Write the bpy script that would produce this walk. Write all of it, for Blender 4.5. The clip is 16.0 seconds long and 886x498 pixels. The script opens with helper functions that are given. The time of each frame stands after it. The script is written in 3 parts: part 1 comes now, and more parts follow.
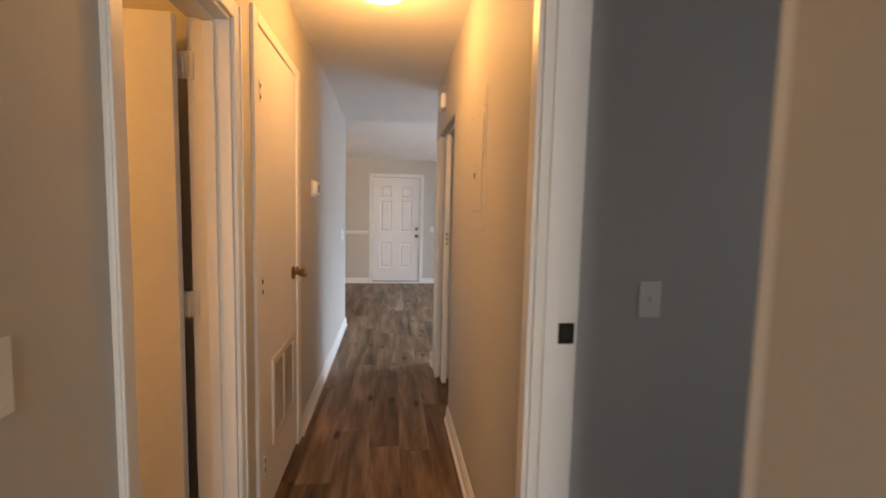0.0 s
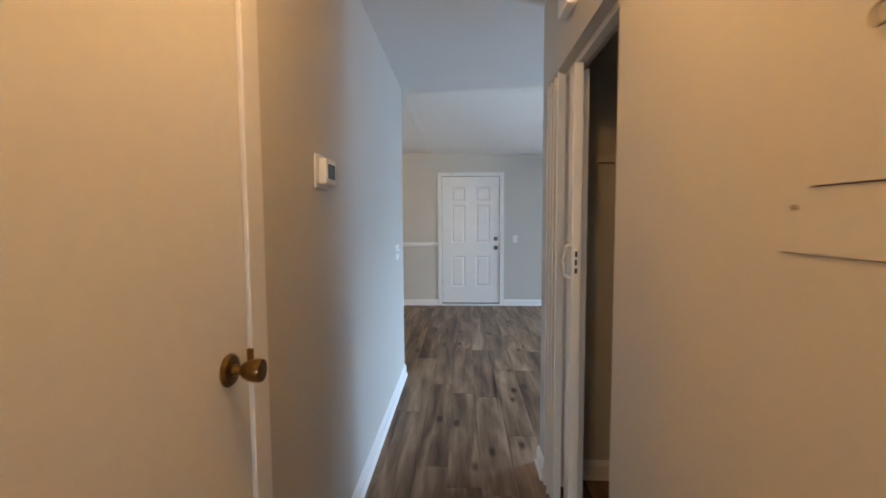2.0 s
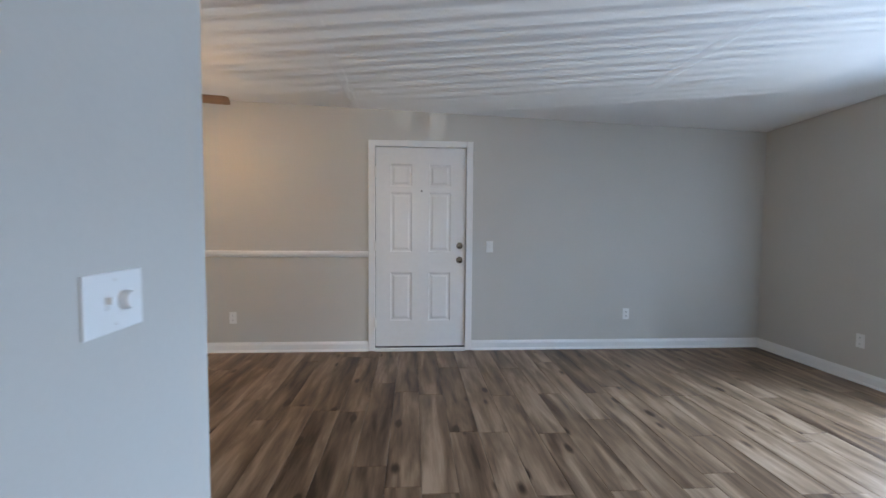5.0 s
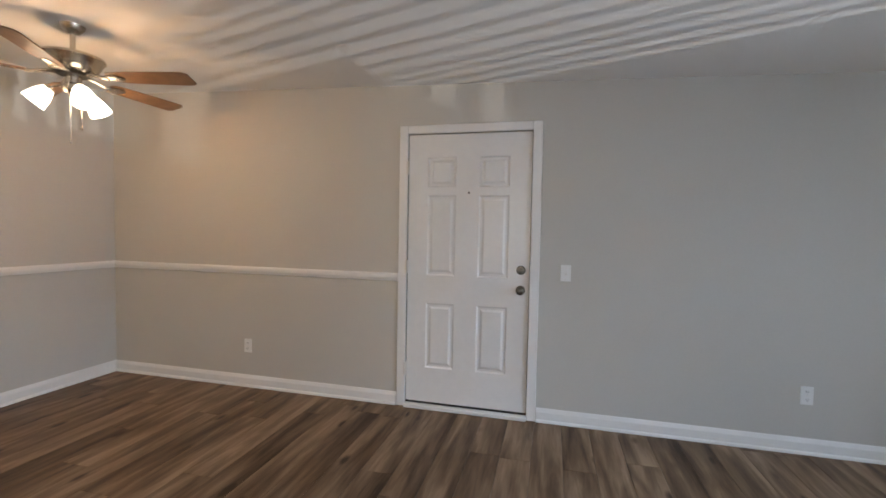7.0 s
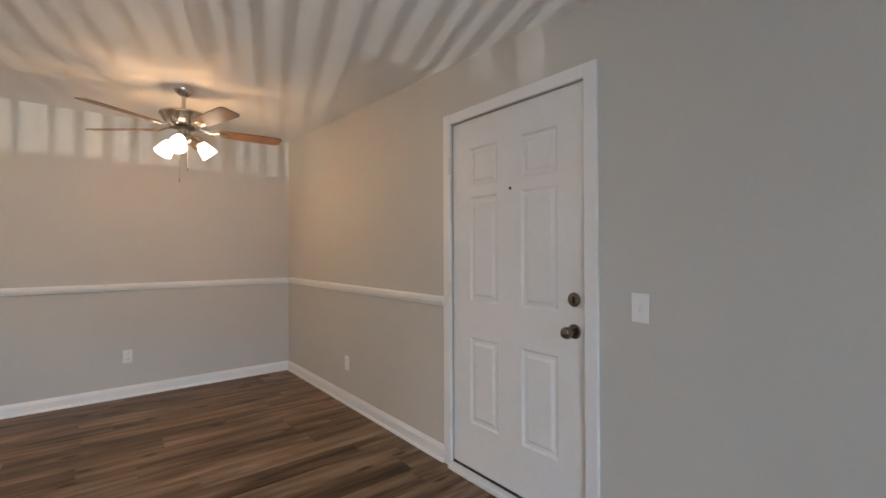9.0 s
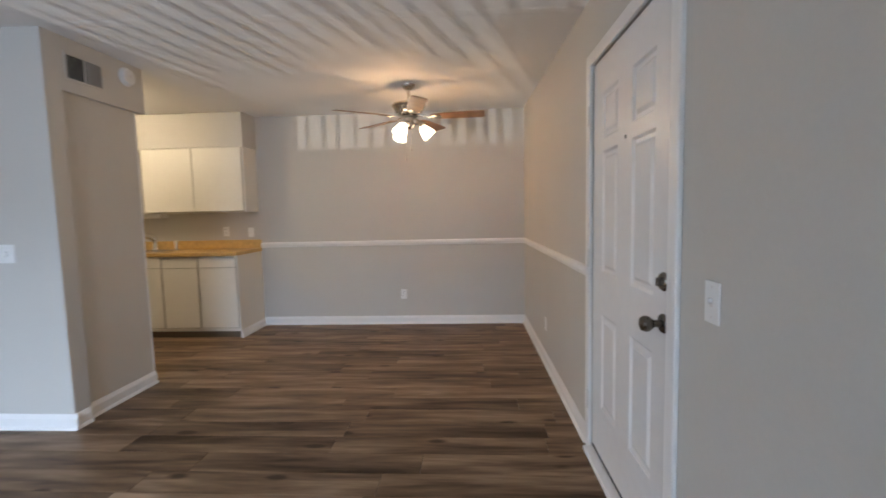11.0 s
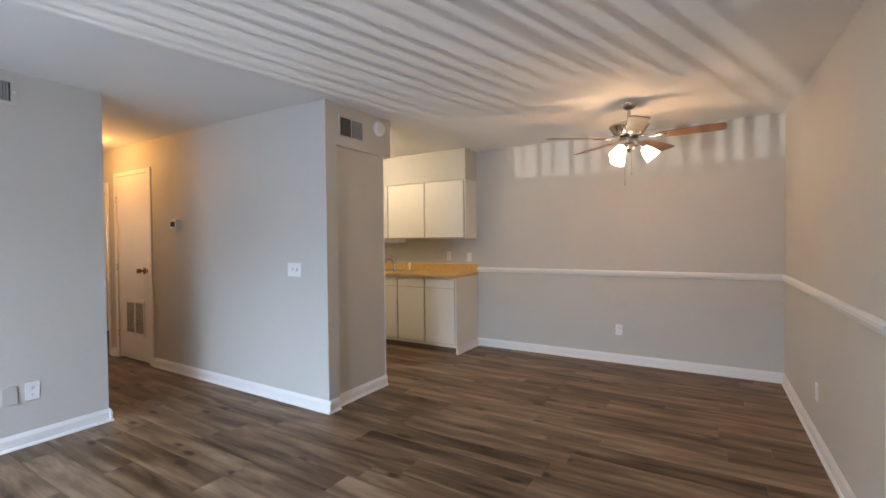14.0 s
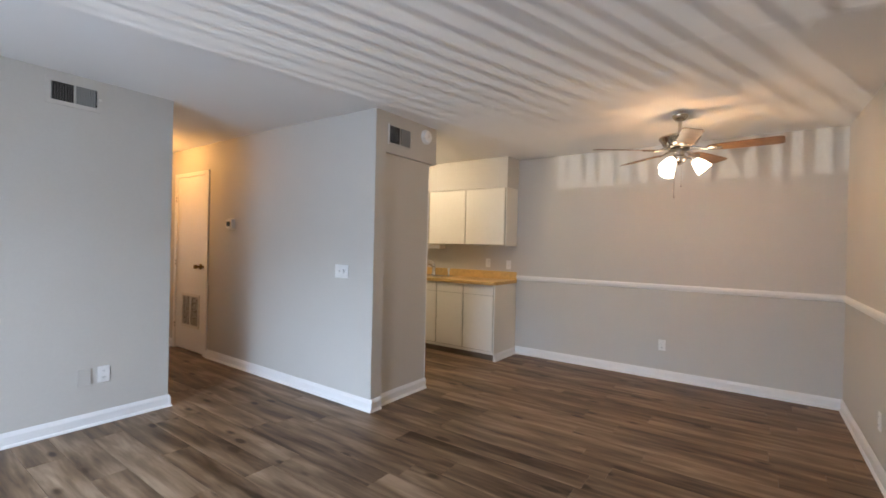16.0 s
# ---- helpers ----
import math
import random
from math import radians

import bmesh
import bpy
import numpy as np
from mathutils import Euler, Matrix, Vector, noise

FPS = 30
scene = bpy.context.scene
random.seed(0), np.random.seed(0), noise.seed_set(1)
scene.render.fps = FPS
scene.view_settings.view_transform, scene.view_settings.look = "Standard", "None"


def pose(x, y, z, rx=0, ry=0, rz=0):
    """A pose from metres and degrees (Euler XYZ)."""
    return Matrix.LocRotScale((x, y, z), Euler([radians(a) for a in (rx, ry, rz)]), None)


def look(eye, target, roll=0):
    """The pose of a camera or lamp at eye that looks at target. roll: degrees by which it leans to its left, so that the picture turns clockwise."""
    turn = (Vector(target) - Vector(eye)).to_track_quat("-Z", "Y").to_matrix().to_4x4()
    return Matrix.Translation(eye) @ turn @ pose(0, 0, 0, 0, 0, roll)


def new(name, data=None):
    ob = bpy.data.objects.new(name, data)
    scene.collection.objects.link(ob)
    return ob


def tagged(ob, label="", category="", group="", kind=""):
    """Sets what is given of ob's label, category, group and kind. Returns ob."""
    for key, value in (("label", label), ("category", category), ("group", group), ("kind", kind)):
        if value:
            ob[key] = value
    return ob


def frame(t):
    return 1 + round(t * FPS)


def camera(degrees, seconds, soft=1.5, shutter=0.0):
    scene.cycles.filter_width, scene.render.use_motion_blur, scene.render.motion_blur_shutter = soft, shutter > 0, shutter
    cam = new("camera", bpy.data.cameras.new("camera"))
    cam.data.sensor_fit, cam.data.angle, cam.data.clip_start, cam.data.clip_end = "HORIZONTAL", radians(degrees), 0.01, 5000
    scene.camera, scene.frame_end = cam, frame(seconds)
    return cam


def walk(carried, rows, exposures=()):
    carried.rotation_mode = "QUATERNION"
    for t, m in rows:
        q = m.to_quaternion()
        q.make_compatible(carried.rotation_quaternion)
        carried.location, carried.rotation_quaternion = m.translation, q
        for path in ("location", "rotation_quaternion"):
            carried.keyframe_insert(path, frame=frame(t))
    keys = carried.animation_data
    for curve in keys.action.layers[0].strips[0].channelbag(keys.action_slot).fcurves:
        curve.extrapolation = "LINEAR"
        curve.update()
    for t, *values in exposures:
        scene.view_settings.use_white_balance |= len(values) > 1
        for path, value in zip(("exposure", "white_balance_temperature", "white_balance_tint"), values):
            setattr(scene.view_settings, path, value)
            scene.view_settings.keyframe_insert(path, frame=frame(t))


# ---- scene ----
cam = camera(90.8, 16.0, 1.6, 0.4)
PATH = [
    (0, (0.551, 0.761, 1.415), (0.787, 2.739, 1.245), 1.3),
    (0.5, (0.553, 1.082, 1.393), (0.578, 3.08, 1.31), 2.0),
    (1, (0.574, 1.495, 1.409), (0.443, 3.489, 1.307), 1.9),
    (1.5, (0.536, 1.936, 1.411), (0.506, 3.933, 1.313), 0.5),
    (2, (0.519, 2.358, 1.384), (0.428, 4.351, 1.247), -0.3),
    (2.5, (0.505, 2.772, 1.402), (0.3, 4.754, 1.221), 0.4),
    (3, (0.466, 3.201, 1.412), (0.371, 5.192, 1.248), 0.1),
    (5.3, (0.587, 5.091, 1.227), (0.777, 7.08, 1.144), 0.0),
    (5.5, (0.602, 5.215, 1.202), (0.829, 7.201, 1.144), -0.2),
    (6, (0.749, 5.581, 1.229), (0.976, 7.567, 1.159), 1.4),
    (6.5, (1.039, 5.882, 1.324), (0.839, 7.872, 1.298), -0.3),
    (7, (1.248, 6.169, 1.34), (0.764, 8.108, 1.256), 1.1),
    (7.5, (1.496, 6.529, 1.259), (0.852, 8.42, 1.153), 1.3),
    (8, (1.766, 6.89, 1.288), (0.669, 8.559, 1.18), 1.1),
    (8.2, (1.884, 7.029, 1.286), (0.643, 8.596, 1.232), 0.3),
    (10.3, (2.408, 8.375, 1.298), (0.502, 8.97, 1.181), -0.7),
    (10.5, (2.44, 8.454, 1.3), (0.482, 8.846, 1.191), -1.3),
    (11, (2.543, 8.645, 1.317), (0.553, 8.528, 1.154), -1.3),
    (11.5, (2.51, 8.695, 1.315), (0.547, 8.333, 1.184), -1.8),
    (12, (2.433, 8.694, 1.317), (0.487, 8.233, 1.254), -1.2),
    (12.5, (2.403, 8.708, 1.326), (0.521, 8.033, 1.29), 0.3),
    (13, (2.421, 8.748, 1.327), (0.665, 7.791, 1.315), 0.3),
    (13.5, (2.435, 8.734, 1.336), (0.714, 7.716, 1.323), 0.4),
    (14, (2.466, 8.687, 1.35), (0.755, 7.652, 1.315), -0.6),
    (14.5, (2.5, 8.66, 1.358), (0.816, 7.581, 1.355), 0.4),
    (15, (2.525, 8.653, 1.358), (0.856, 7.551, 1.345), 0.6),
    (15.5, (2.524, 8.649, 1.359), (0.854, 7.55, 1.323), 0.7),
    (16, (2.557, 8.659, 1.358), (0.932, 7.493, 1.348), 1.3),
]
EXPOSURES = [(0, 0.05, 7000, 13), (0.5, -0.07, 6950, 13), (1.0, -0.05, 6800, 13), (2.0, -0.02, 5700, 3), (3.2, -0.22, 5150, 1), (5.3, -0.14, 5900, 7), (6, -0.16, 6080, 8), (8, -0.24, 6700, 10), (10.3, -0.26, 6450, 10), (12, -0.1, 6300, 9), (16, -0.05, 6500, 11)]
walk(cam, [(t, look(eye, target, roll)) for t, eye, target, roll in PATH], EXPOSURES)

# ---- world and lights ----
world = bpy.data.worlds.new("sky")
scene.world = world
world.use_nodes = True
wn = world.node_tree
sky = wn.nodes.new("ShaderNodeTexSky")
sky.sky_type, sky.sun_disc = "NISHITA", False
sky.sun_elevation, sky.sun_rotation = radians(40), radians(200)
wn.links.new(sky.outputs[0], wn.nodes["Background"].inputs[0])
wn.nodes["Background"].inputs[1].default_value = 0.1


def lamp(name, kind, m, power, colour, **settings):
    data = bpy.data.lights.new(name, kind)
    data.energy, data.color = power, colour
    for key, value in settings.items():
        if key == "size":
            data.size = value
        elif key == "size_y":
            data.shape, data.size_y = "RECTANGLE", value
        elif key == "radius":
            data.shadow_soft_size = value
        elif key == "cone":
            data.spot_size = radians(value)
        elif key == "blend":
            data.spot_blend = value
    ob = new(name, data)
    ob.matrix_basis = m
    return ob


WARM = (1.0, 0.465, 0.115)
WARM_FAN = (1.0, 0.55, 0.235)
lamp("daylight", "AREA", look((4.40, 6.75, 1.1), (0, 6.75, 1.0)), 108, (0.625, 0.768, 1.0), size=1.9, size_y=1.95)
lamp("high_sky", "AREA", look((6.2, 6.65, 2.95), (1.8, 6.65, 0.0)), 860, (0.605, 0.76, 1.0), size=2.2, size_y=1.5)
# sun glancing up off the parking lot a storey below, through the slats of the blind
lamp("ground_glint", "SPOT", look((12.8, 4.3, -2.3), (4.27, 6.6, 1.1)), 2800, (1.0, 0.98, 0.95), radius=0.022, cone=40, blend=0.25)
lamp("bedroom_daylight", "AREA", look((4.45, -0.1, 1.5), (1, 1.4, 1.3)), 13, (0.97, 0.97, 1.0), size=1.3, size_y=1.1)
lamp("back_room_daylight", "AREA", look((0.3, -3.2, 1.5), (0.4, 0, 1.3)), 98, (1.0, 0.97, 0.93), size=1.4, size_y=1.2)
lamp("hall_bulb", "POINT", pose(0.49, 2.92, 2.36), 18.5, WARM, radius=0.09)
lamp("bathroom_bulb", "POINT", pose(-1.1, 1.3, 2.15), 24, WARM, radius=0.08)
lamp("kitchen_bulb", "POINT", pose(-1.3, 4.9, 2.36), 40, (1.0, 0.80, 0.54), radius=0.12)
for k in (-21, 99, 219):
    lamp("fan_bulb", "POINT", pose(-1.46 + 0.15 * math.cos(radians(k)), 8.13 + 0.15 * math.sin(radians(k)), 2.045), 5.4, WARM_FAN, radius=0.035)

# ---- materials ----
def material(name, colour, rough=0.6, metal=0.0, grain=0.0, scale=40.0, bump=0.0, bump_scale=200.0, blotch=0.0):
    """Paint, metal or plastic with fine relief and two scales of unevenness."""
    m = bpy.data.materials.new(name)
    m.use_nodes = True
    t = m.node_tree
    b = t.nodes["Principled BSDF"]
    b.inputs["Base Color"].default_value = (*colour, 1)
    b.inputs["Roughness"].default_value = rough
    b.inputs["Metallic"].default_value = metal
    geo = t.nodes.new("ShaderNodeTexCoord")
    if grain or blotch:
        fine, wide = t.nodes.new("ShaderNodeTexNoise"), t.nodes.new("ShaderNodeTexNoise")
        fine.inputs["Scale"].default_value, wide.inputs["Scale"].default_value = scale, 1.3
        fine.inputs["Detail"].default_value, wide.inputs["Detail"].default_value = 3, 3
        t.links.new(geo.outputs["Object"], fine.inputs["Vector"])
        t.links.new(geo.outputs["Object"], wide.inputs["Vector"])
        mixed = None
        for node, amount in ((fine, grain), (wide, blotch)):
            ramp = t.nodes.new("ShaderNodeMapRange")
            ramp.inputs["From Min"].default_value, ramp.inputs["From Max"].default_value = 0.3, 0.7
            ramp.inputs["To Min"].default_value, ramp.inputs["To Max"].default_value = 1 - amount, 1 + amount
            t.links.new(node.outputs["Fac"], ramp.inputs["Value"])
            if mixed is None:
                mixed = ramp.outputs[0]
            else:
                times = t.nodes.new("ShaderNodeMath")
                times.operation = "MULTIPLY"
                t.links.new(mixed, times.inputs[0])
                t.links.new(ramp.outputs[0], times.inputs[1])
                mixed = times.outputs[0]
        tint = t.nodes.new("ShaderNodeMix")
        tint.data_type, tint.blend_type = "RGBA", "MULTIPLY"
        tint.inputs[0].default_value = 1
        tint.inputs[6].default_value = (*colour, 1)
        t.links.new(mixed, tint.inputs[7])
        t.links.new(tint.outputs[2], b.inputs["Base Color"])
    if bump:
        n, bp = t.nodes.new("ShaderNodeTexNoise"), t.nodes.new("ShaderNodeBump")
        n.inputs["Scale"].default_value, n.inputs["Detail"].default_value = bump_scale, 3
        bp.inputs["Strength"].default_value, bp.inputs["Distance"].default_value = bump, 0.002
        t.links.new(geo.outputs["Object"], n.inputs["Vector"])
        t.links.new(n.outputs["Fac"], bp.inputs["Height"])
        t.links.new(bp.outputs[0], b.inputs["Normal"])
    return m


def glowing(name, colour, strength):
    m = material(name, colour, 0.3)
    b = m.node_tree.nodes["Principled BSDF"]
    b.inputs["Emission Color"].default_value = (*colour, 1)
    b.inputs["Emission Strength"].default_value = strength
    return m


def plank_material():
    """Grey-brown vinyl plank with long grain, smoky streaks and dark knots, different on every plank."""
    m = bpy.data.materials.new("plank_vinyl")
    m.use_nodes = True
    t = m.node_tree
    N, L = t.nodes.new, t.links.new
    b = t.nodes["Principled BSDF"]
    tc, oi = N("ShaderNodeTexCoord"), N("ShaderNodeObjectInfo")
    shift = N("ShaderNodeVectorMath")
    shift.operation = "MULTIPLY"
    comb = N("ShaderNodeCombineXYZ")
    for k in range(3):
        L(oi.outputs["Random"], comb.inputs[k])
    shift.inputs[1].default_value = (37.0, 91.0, 53.0)
    L(comb.outputs[0], shift.inputs[0])
    add = N("ShaderNodeVectorMath")
    L(tc.outputs["Object"], add.inputs[0])
    L(shift.outputs[0], add.inputs[1])

    def noisy(scale, detail, rough=0.55, warp=0.0):
        mp, n = N("ShaderNodeMapping"), N("ShaderNodeTexNoise")
        mp.inputs["Scale"].default_value = scale
        n.inputs["Scale"].default_value, n.inputs["Detail"].default_value = 1, detail
        n.inputs["Roughness"].default_value, n.inputs["Distortion"].default_value = rough, warp
        L(add.outputs[0], mp.inputs["Vector"])
        L(mp.outputs[0], n.inputs["Vector"])
        return n.outputs["Fac"]

    broad, grain, fine = noisy((12.5, 1.5, 1), 3, 0.5, 0.4), noisy((55, 3.4, 1), 6, 0.68, 0.4), noisy((320, 14, 1), 3)
    ramp = N("ShaderNodeValToRGB")
    ramp.color_ramp.elements[0].position, ramp.color_ramp.elements[1].position = 0.31, 0.69
    ramp.color_ramp.elements[0].color = (0.040, 0.022, 0.012, 1)
    ramp.color_ramp.elements[1].color = (0.325, 0.230, 0.152, 1)
    mid = ramp.color_ramp.elements.new(0.5)
    mid.color = (0.158, 0.100, 0.058, 1)

    def maths(op, a, c):
        n = N("ShaderNodeMath")
        n.operation = op
        for k, v in enumerate((a, c)):
            if isinstance(v, float):
                n.inputs[k].default_value = v
            else:
                L(v, n.inputs[k])
        return n.outputs[0]

    total = maths("ADD", maths("MULTIPLY", broad, 0.70), maths("ADD", maths("MULTIPLY", grain, 0.22), maths("MULTIPLY", fine, 0.08)))
    total = maths("ADD", total, maths("MULTIPLY", maths("SUBTRACT", oi.outputs["Random"], 0.5), 0.12))
    # knots: stretched cells, dark in their middles
    mp, vo = N("ShaderNodeMapping"), N("ShaderNodeTexVoronoi")
    mp.inputs["Scale"].default_value = (6.0, 2.4, 1)
    vo.inputs["Scale"].default_value = 1.0
    L(add.outputs[0], mp.inputs["Vector"])
    L(mp.outputs[0], vo.inputs["Vector"])
    knot = N("ShaderNodeMapRange")
    knot.interpolation_type = "SMOOTHSTEP"
    knot.inputs["From Min"].default_value, knot.inputs["From Max"].default_value = 0.01, 0.19
    knot.inputs["To Min"].default_value, knot.inputs["To Max"].default_value = -0.30, 0.0
    L(vo.outputs["Distance"], knot.inputs["Value"])
    L(maths("ADD", total, knot.outputs[0]), ramp.inputs[0])
    L(ramp.outputs[0], b.inputs["Base Color"])
    b.inputs["Specular IOR Level"].default_value = 0.15
    rr = N("ShaderNodeMapRange")
    rr.inputs["To Min"].default_value, rr.inputs["To Max"].default_value = 0.36, 0.42
    L(grain, rr.inputs["Value"])
    L(rr.outputs[0], b.inputs["Roughness"])
    bp = N("ShaderNodeBump")
    bp.inputs["Strength"].default_value, bp.inputs["Distance"].default_value = 0.02, 0.0005
    L(fine, bp.inputs["Height"])
    L(bp.outputs[0], b.inputs["Normal"])
    return m


WALL = material("greige_wall_paint", (0.556, 0.534, 0.490), 0.62, grain=0.012, scale=60, bump=0.2, bump_scale=260, blotch=0.02)
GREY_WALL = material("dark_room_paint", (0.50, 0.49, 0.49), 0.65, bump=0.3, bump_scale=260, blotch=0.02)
CEIL = material("white_ceiling_paint", (0.78, 0.77, 0.75), 0.8, bump=0.6, bump_scale=150, blotch=0.02)
TRIM = material("white_trim_paint", (0.80, 0.79, 0.77), 0.35, grain=0.01, scale=30, bump=0.1, bump_scale=90, blotch=0.015)
DOOR = material("white_door_paint", (0.78, 0.77, 0.755), 0.27, grain=0.015, scale=24, bump=0.12, bump_scale=120, blotch=0.025)
DOOR_FLAT = material("white_slab_door_paint", (0.78, 0.77, 0.755), 0.5, grain=0.015, scale=24, bump=0.12, bump_scale=120, blotch=0.03)
PLASTIC = material("white_plastic", (0.80, 0.80, 0.78), 0.32, blotch=0.01)
NICKEL = material("brushed_nickel", (0.56, 0.52, 0.46), 0.27, 1.0, grain=0.06, scale=120)
BRASS = material("aged_brass", (0.22, 0.13, 0.045), 0.3, 1.0, grain=0.15, scale=60)
CHROME = material("chrome", (0.75, 0.75, 0.75), 0.12, 1.0)
HARDWARE = material("satin_nickel", (0.20, 0.18, 0.155), 0.27, 1.0, grain=0.06, scale=90)
# fin colour darkened to carry the shade inside the vents
FIN = material("shaded_steel_fin", (0.30, 0.29, 0.27), 0.5)
# darkened cabinet paint: shadow of the door gaps put into the colour
GAP_SHADE = material("cabinet_gap_shade", (0.36, 0.33, 0.27), 0.6, blotch=0.04)
# brown for shade put into gaps, shared by screws, latch ring and toe kicks
REVEAL = material("shadowed_reveal", (0.16, 0.125, 0.09), 0.7, blotch=0.05)
DARK = material("dark_gap", (0.02, 0.02, 0.02), 0.7)
BRONZE = material("dark_bronze", (0.05, 0.04, 0.03), 0.4, 1.0)
CABINET = material("cream_cabinet_paint", (0.76, 0.73, 0.66), 0.4, grain=0.01, scale=30, blotch=0.02)
COUNTER = material("butcher_block_laminate", (0.58, 0.37, 0.13), 0.4, grain=0.12, scale=22, blotch=0.06)
BLADE = material("walnut_blade", (0.20, 0.105, 0.05), 0.4, grain=0.22, scale=14, blotch=0.15)
GRILLE = material("painted_steel_grille", (0.70, 0.68, 0.64), 0.45, blotch=0.03)
SCREEN = material("lcd_glass", (0.03, 0.06, 0.10), 0.12)
PLANK = plank_material()
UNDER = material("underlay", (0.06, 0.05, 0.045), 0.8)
SHADE = glowing("lit_frosted_glass", (1.0, 0.86, 0.66), 9.0)
DOME = glowing("lit_frosted_dome", (1.0, 0.80, 0.52), 6.0)

# ---- helpers for building ----
def box_bm(x0, x1, y0, y1, z0, z1, bevel=0.0, bm=None):
    bm = bm or bmesh.new()
    made = bmesh.ops.create_cube(bm, size=1)["verts"]
    for v in made:
        v.co = Vector(((x0 + x1) / 2 + v.co.x * (x1 - x0), (y0 + y1) / 2 + v.co.y * (y1 - y0), (z0 + z1) / 2 + v.co.z * (z1 - z0)))
    if bevel:
        edges = list({e for v in made for e in v.link_edges})
        bmesh.ops.bevel(bm, geom=edges, offset=bevel, segments=2, affect="EDGES", profile=0.5)
    return bm


def turned_bm(profile, steps=32, bm=None, m=None):
    """A body of revolution about z from (radius, height) pairs."""
    bm = bm or bmesh.new()
    rings, first = [], len(bm.verts)
    made = []
    for r, z in profile:
        ring = []
        for k in range(steps):
            a = 2 * math.pi * k / steps
            ring.append(bm.verts.new((max(r, 1e-4) * math.cos(a), max(r, 1e-4) * math.sin(a), z)))
        rings.append(ring)
        made += ring
    for a, c in zip(rings, rings[1:]):
        for k in range(steps):
            bm.faces.new((a[k], a[(k + 1) % steps], c[(k + 1) % steps], c[k]))
    for ring, flip in ((rings[0], True), (rings[-1], False)):
        bm.faces.new(list(reversed(ring)) if flip else ring)
    bmesh.ops.recalc_face_normals(bm, faces=list({f for v in made for f in v.link_faces}))
    if m is not None:
        bmesh.ops.transform(bm, matrix=m, verts=made)
    return bm


def tube_bm(points, radius, steps=10, bm=None):
    """A round rod swept along points."""
    bm = bm or bmesh.new()
    rings = []
    pts = [Vector(p) for p in points]
    for i, p in enumerate(pts):
        way = (pts[min(i + 1, len(pts) - 1)] - pts[max(i - 1, 0)]).normalized()
        q = way.to_track_quat("Z", "Y").to_matrix()
        rings.append([bm.verts.new(p + q @ Vector((radius * math.cos(2 * math.pi * k / steps), radius * math.sin(2 * math.pi * k / steps), 0))) for k in range(steps)])
    for a, c in zip(rings, rings[1:]):
        for k in range(steps):
            bm.faces.new((a[k], a[(k + 1) % steps], c[(k + 1) % steps], c[k]))
    bm.faces.new(list(reversed(rings[0])))
    bm.faces.new(rings[-1])
    bmesh.ops.recalc_face_normals(bm, faces=bm.faces)
    return bm


def mesh(name, bm, mat, smooth=False):
    data = bpy.data.meshes.new(name)
    bm.to_mesh(data)
    bm.free()
    data.materials.append(mat)
    if smooth:
        for p in data.polygons:
            p.use_smooth = True
        data.set_sharp_from_angle(angle=radians(40))
    return data


def part(name, bm, mat, parent, label="", smooth=False):
    ob = new(name, mesh(name, bm, mat, smooth))
    ob.parent = parent
    return tagged(ob, label)


def thing(name, label, category, m=None, group=""):
    ob = new(name)
    ob.matrix_basis = m or Matrix()
    return tagged(ob, label, category, group)


def setting(name, bm, mat, label="", category="wall", smooth=False):
    return tagged(new(name, mesh(name, bm, mat, smooth)), label, category, kind="structure")


def boxes(*rows):
    bm = bmesh.new()
    for r in rows:
        box_bm(*r, bm=bm)
    return bm


# ---- large structure ----
H = 2.50          # ceiling
T = 0.12          # partition thickness
HR = 0.95         # face of the hall's east wall
DW = -2.61        # face of the dining wall
EW = 9.30         # face of the entry wall
RW = 4.27         # face of the patio wall
LB = 4.76         # face of the living room's south wall
KC = 6.13         # end of the hall's west wall

setting("floor", box_bm(-3.0, 4.6, -3.4, 9.6, -0.12, -0.006), UNDER, "dark underlay beneath grey-brown vinyl planks", "floor")


def ceiling_under(x, y):
    return H - 0.22 * max(0.0, x + 2.53) / 6.8 * max(0.0, y - 4.76) / 4.54


def ceiling_bm():
    """Level over the hall and kitchen, sagging towards the far corner by the patio wall."""
    bm = bmesh.new()
    xs = [-3.0] + [-2.53 + 7.13 * k / 24 for k in range(25)]
    ys = [-3.4] + [4.76 + 4.84 * k / 16 for k in range(17)]
    low = [[bm.verts.new((x, y, ceiling_under(x, y))) for y in ys] for x in xs]
    top = [[bm.verts.new((x, y, H + 0.1)) for y in ys] for x in xs]
    nx, ny = len(xs) - 1, len(ys) - 1
    for i in range(nx):
        for j in range(ny):
            bm.faces.new((low[i][j], low[i][j + 1], low[i + 1][j + 1], low[i + 1][j]))
            bm.faces.new((top[i][j], top[i + 1][j], top[i + 1][j + 1], top[i][j + 1]))
    for i in range(nx):
        for j in (0, ny):
            bm.faces.new((low[i][j], low[i + 1][j], top[i + 1][j], top[i][j]))
    for j in range(ny):
        for i in (0, nx):
            bm.faces.new((low[i][j], low[i][j + 1], top[i][j + 1], top[i][j]))
    bmesh.ops.recalc_face_normals(bm, faces=bm.faces)
    for f in bm.faces:
        f.smooth = abs(f.normal.z) > 0.9
    return bm


setting("ceiling", ceiling_bm(), CEIL, "white painted ceiling, slightly sagging", "ceiling")


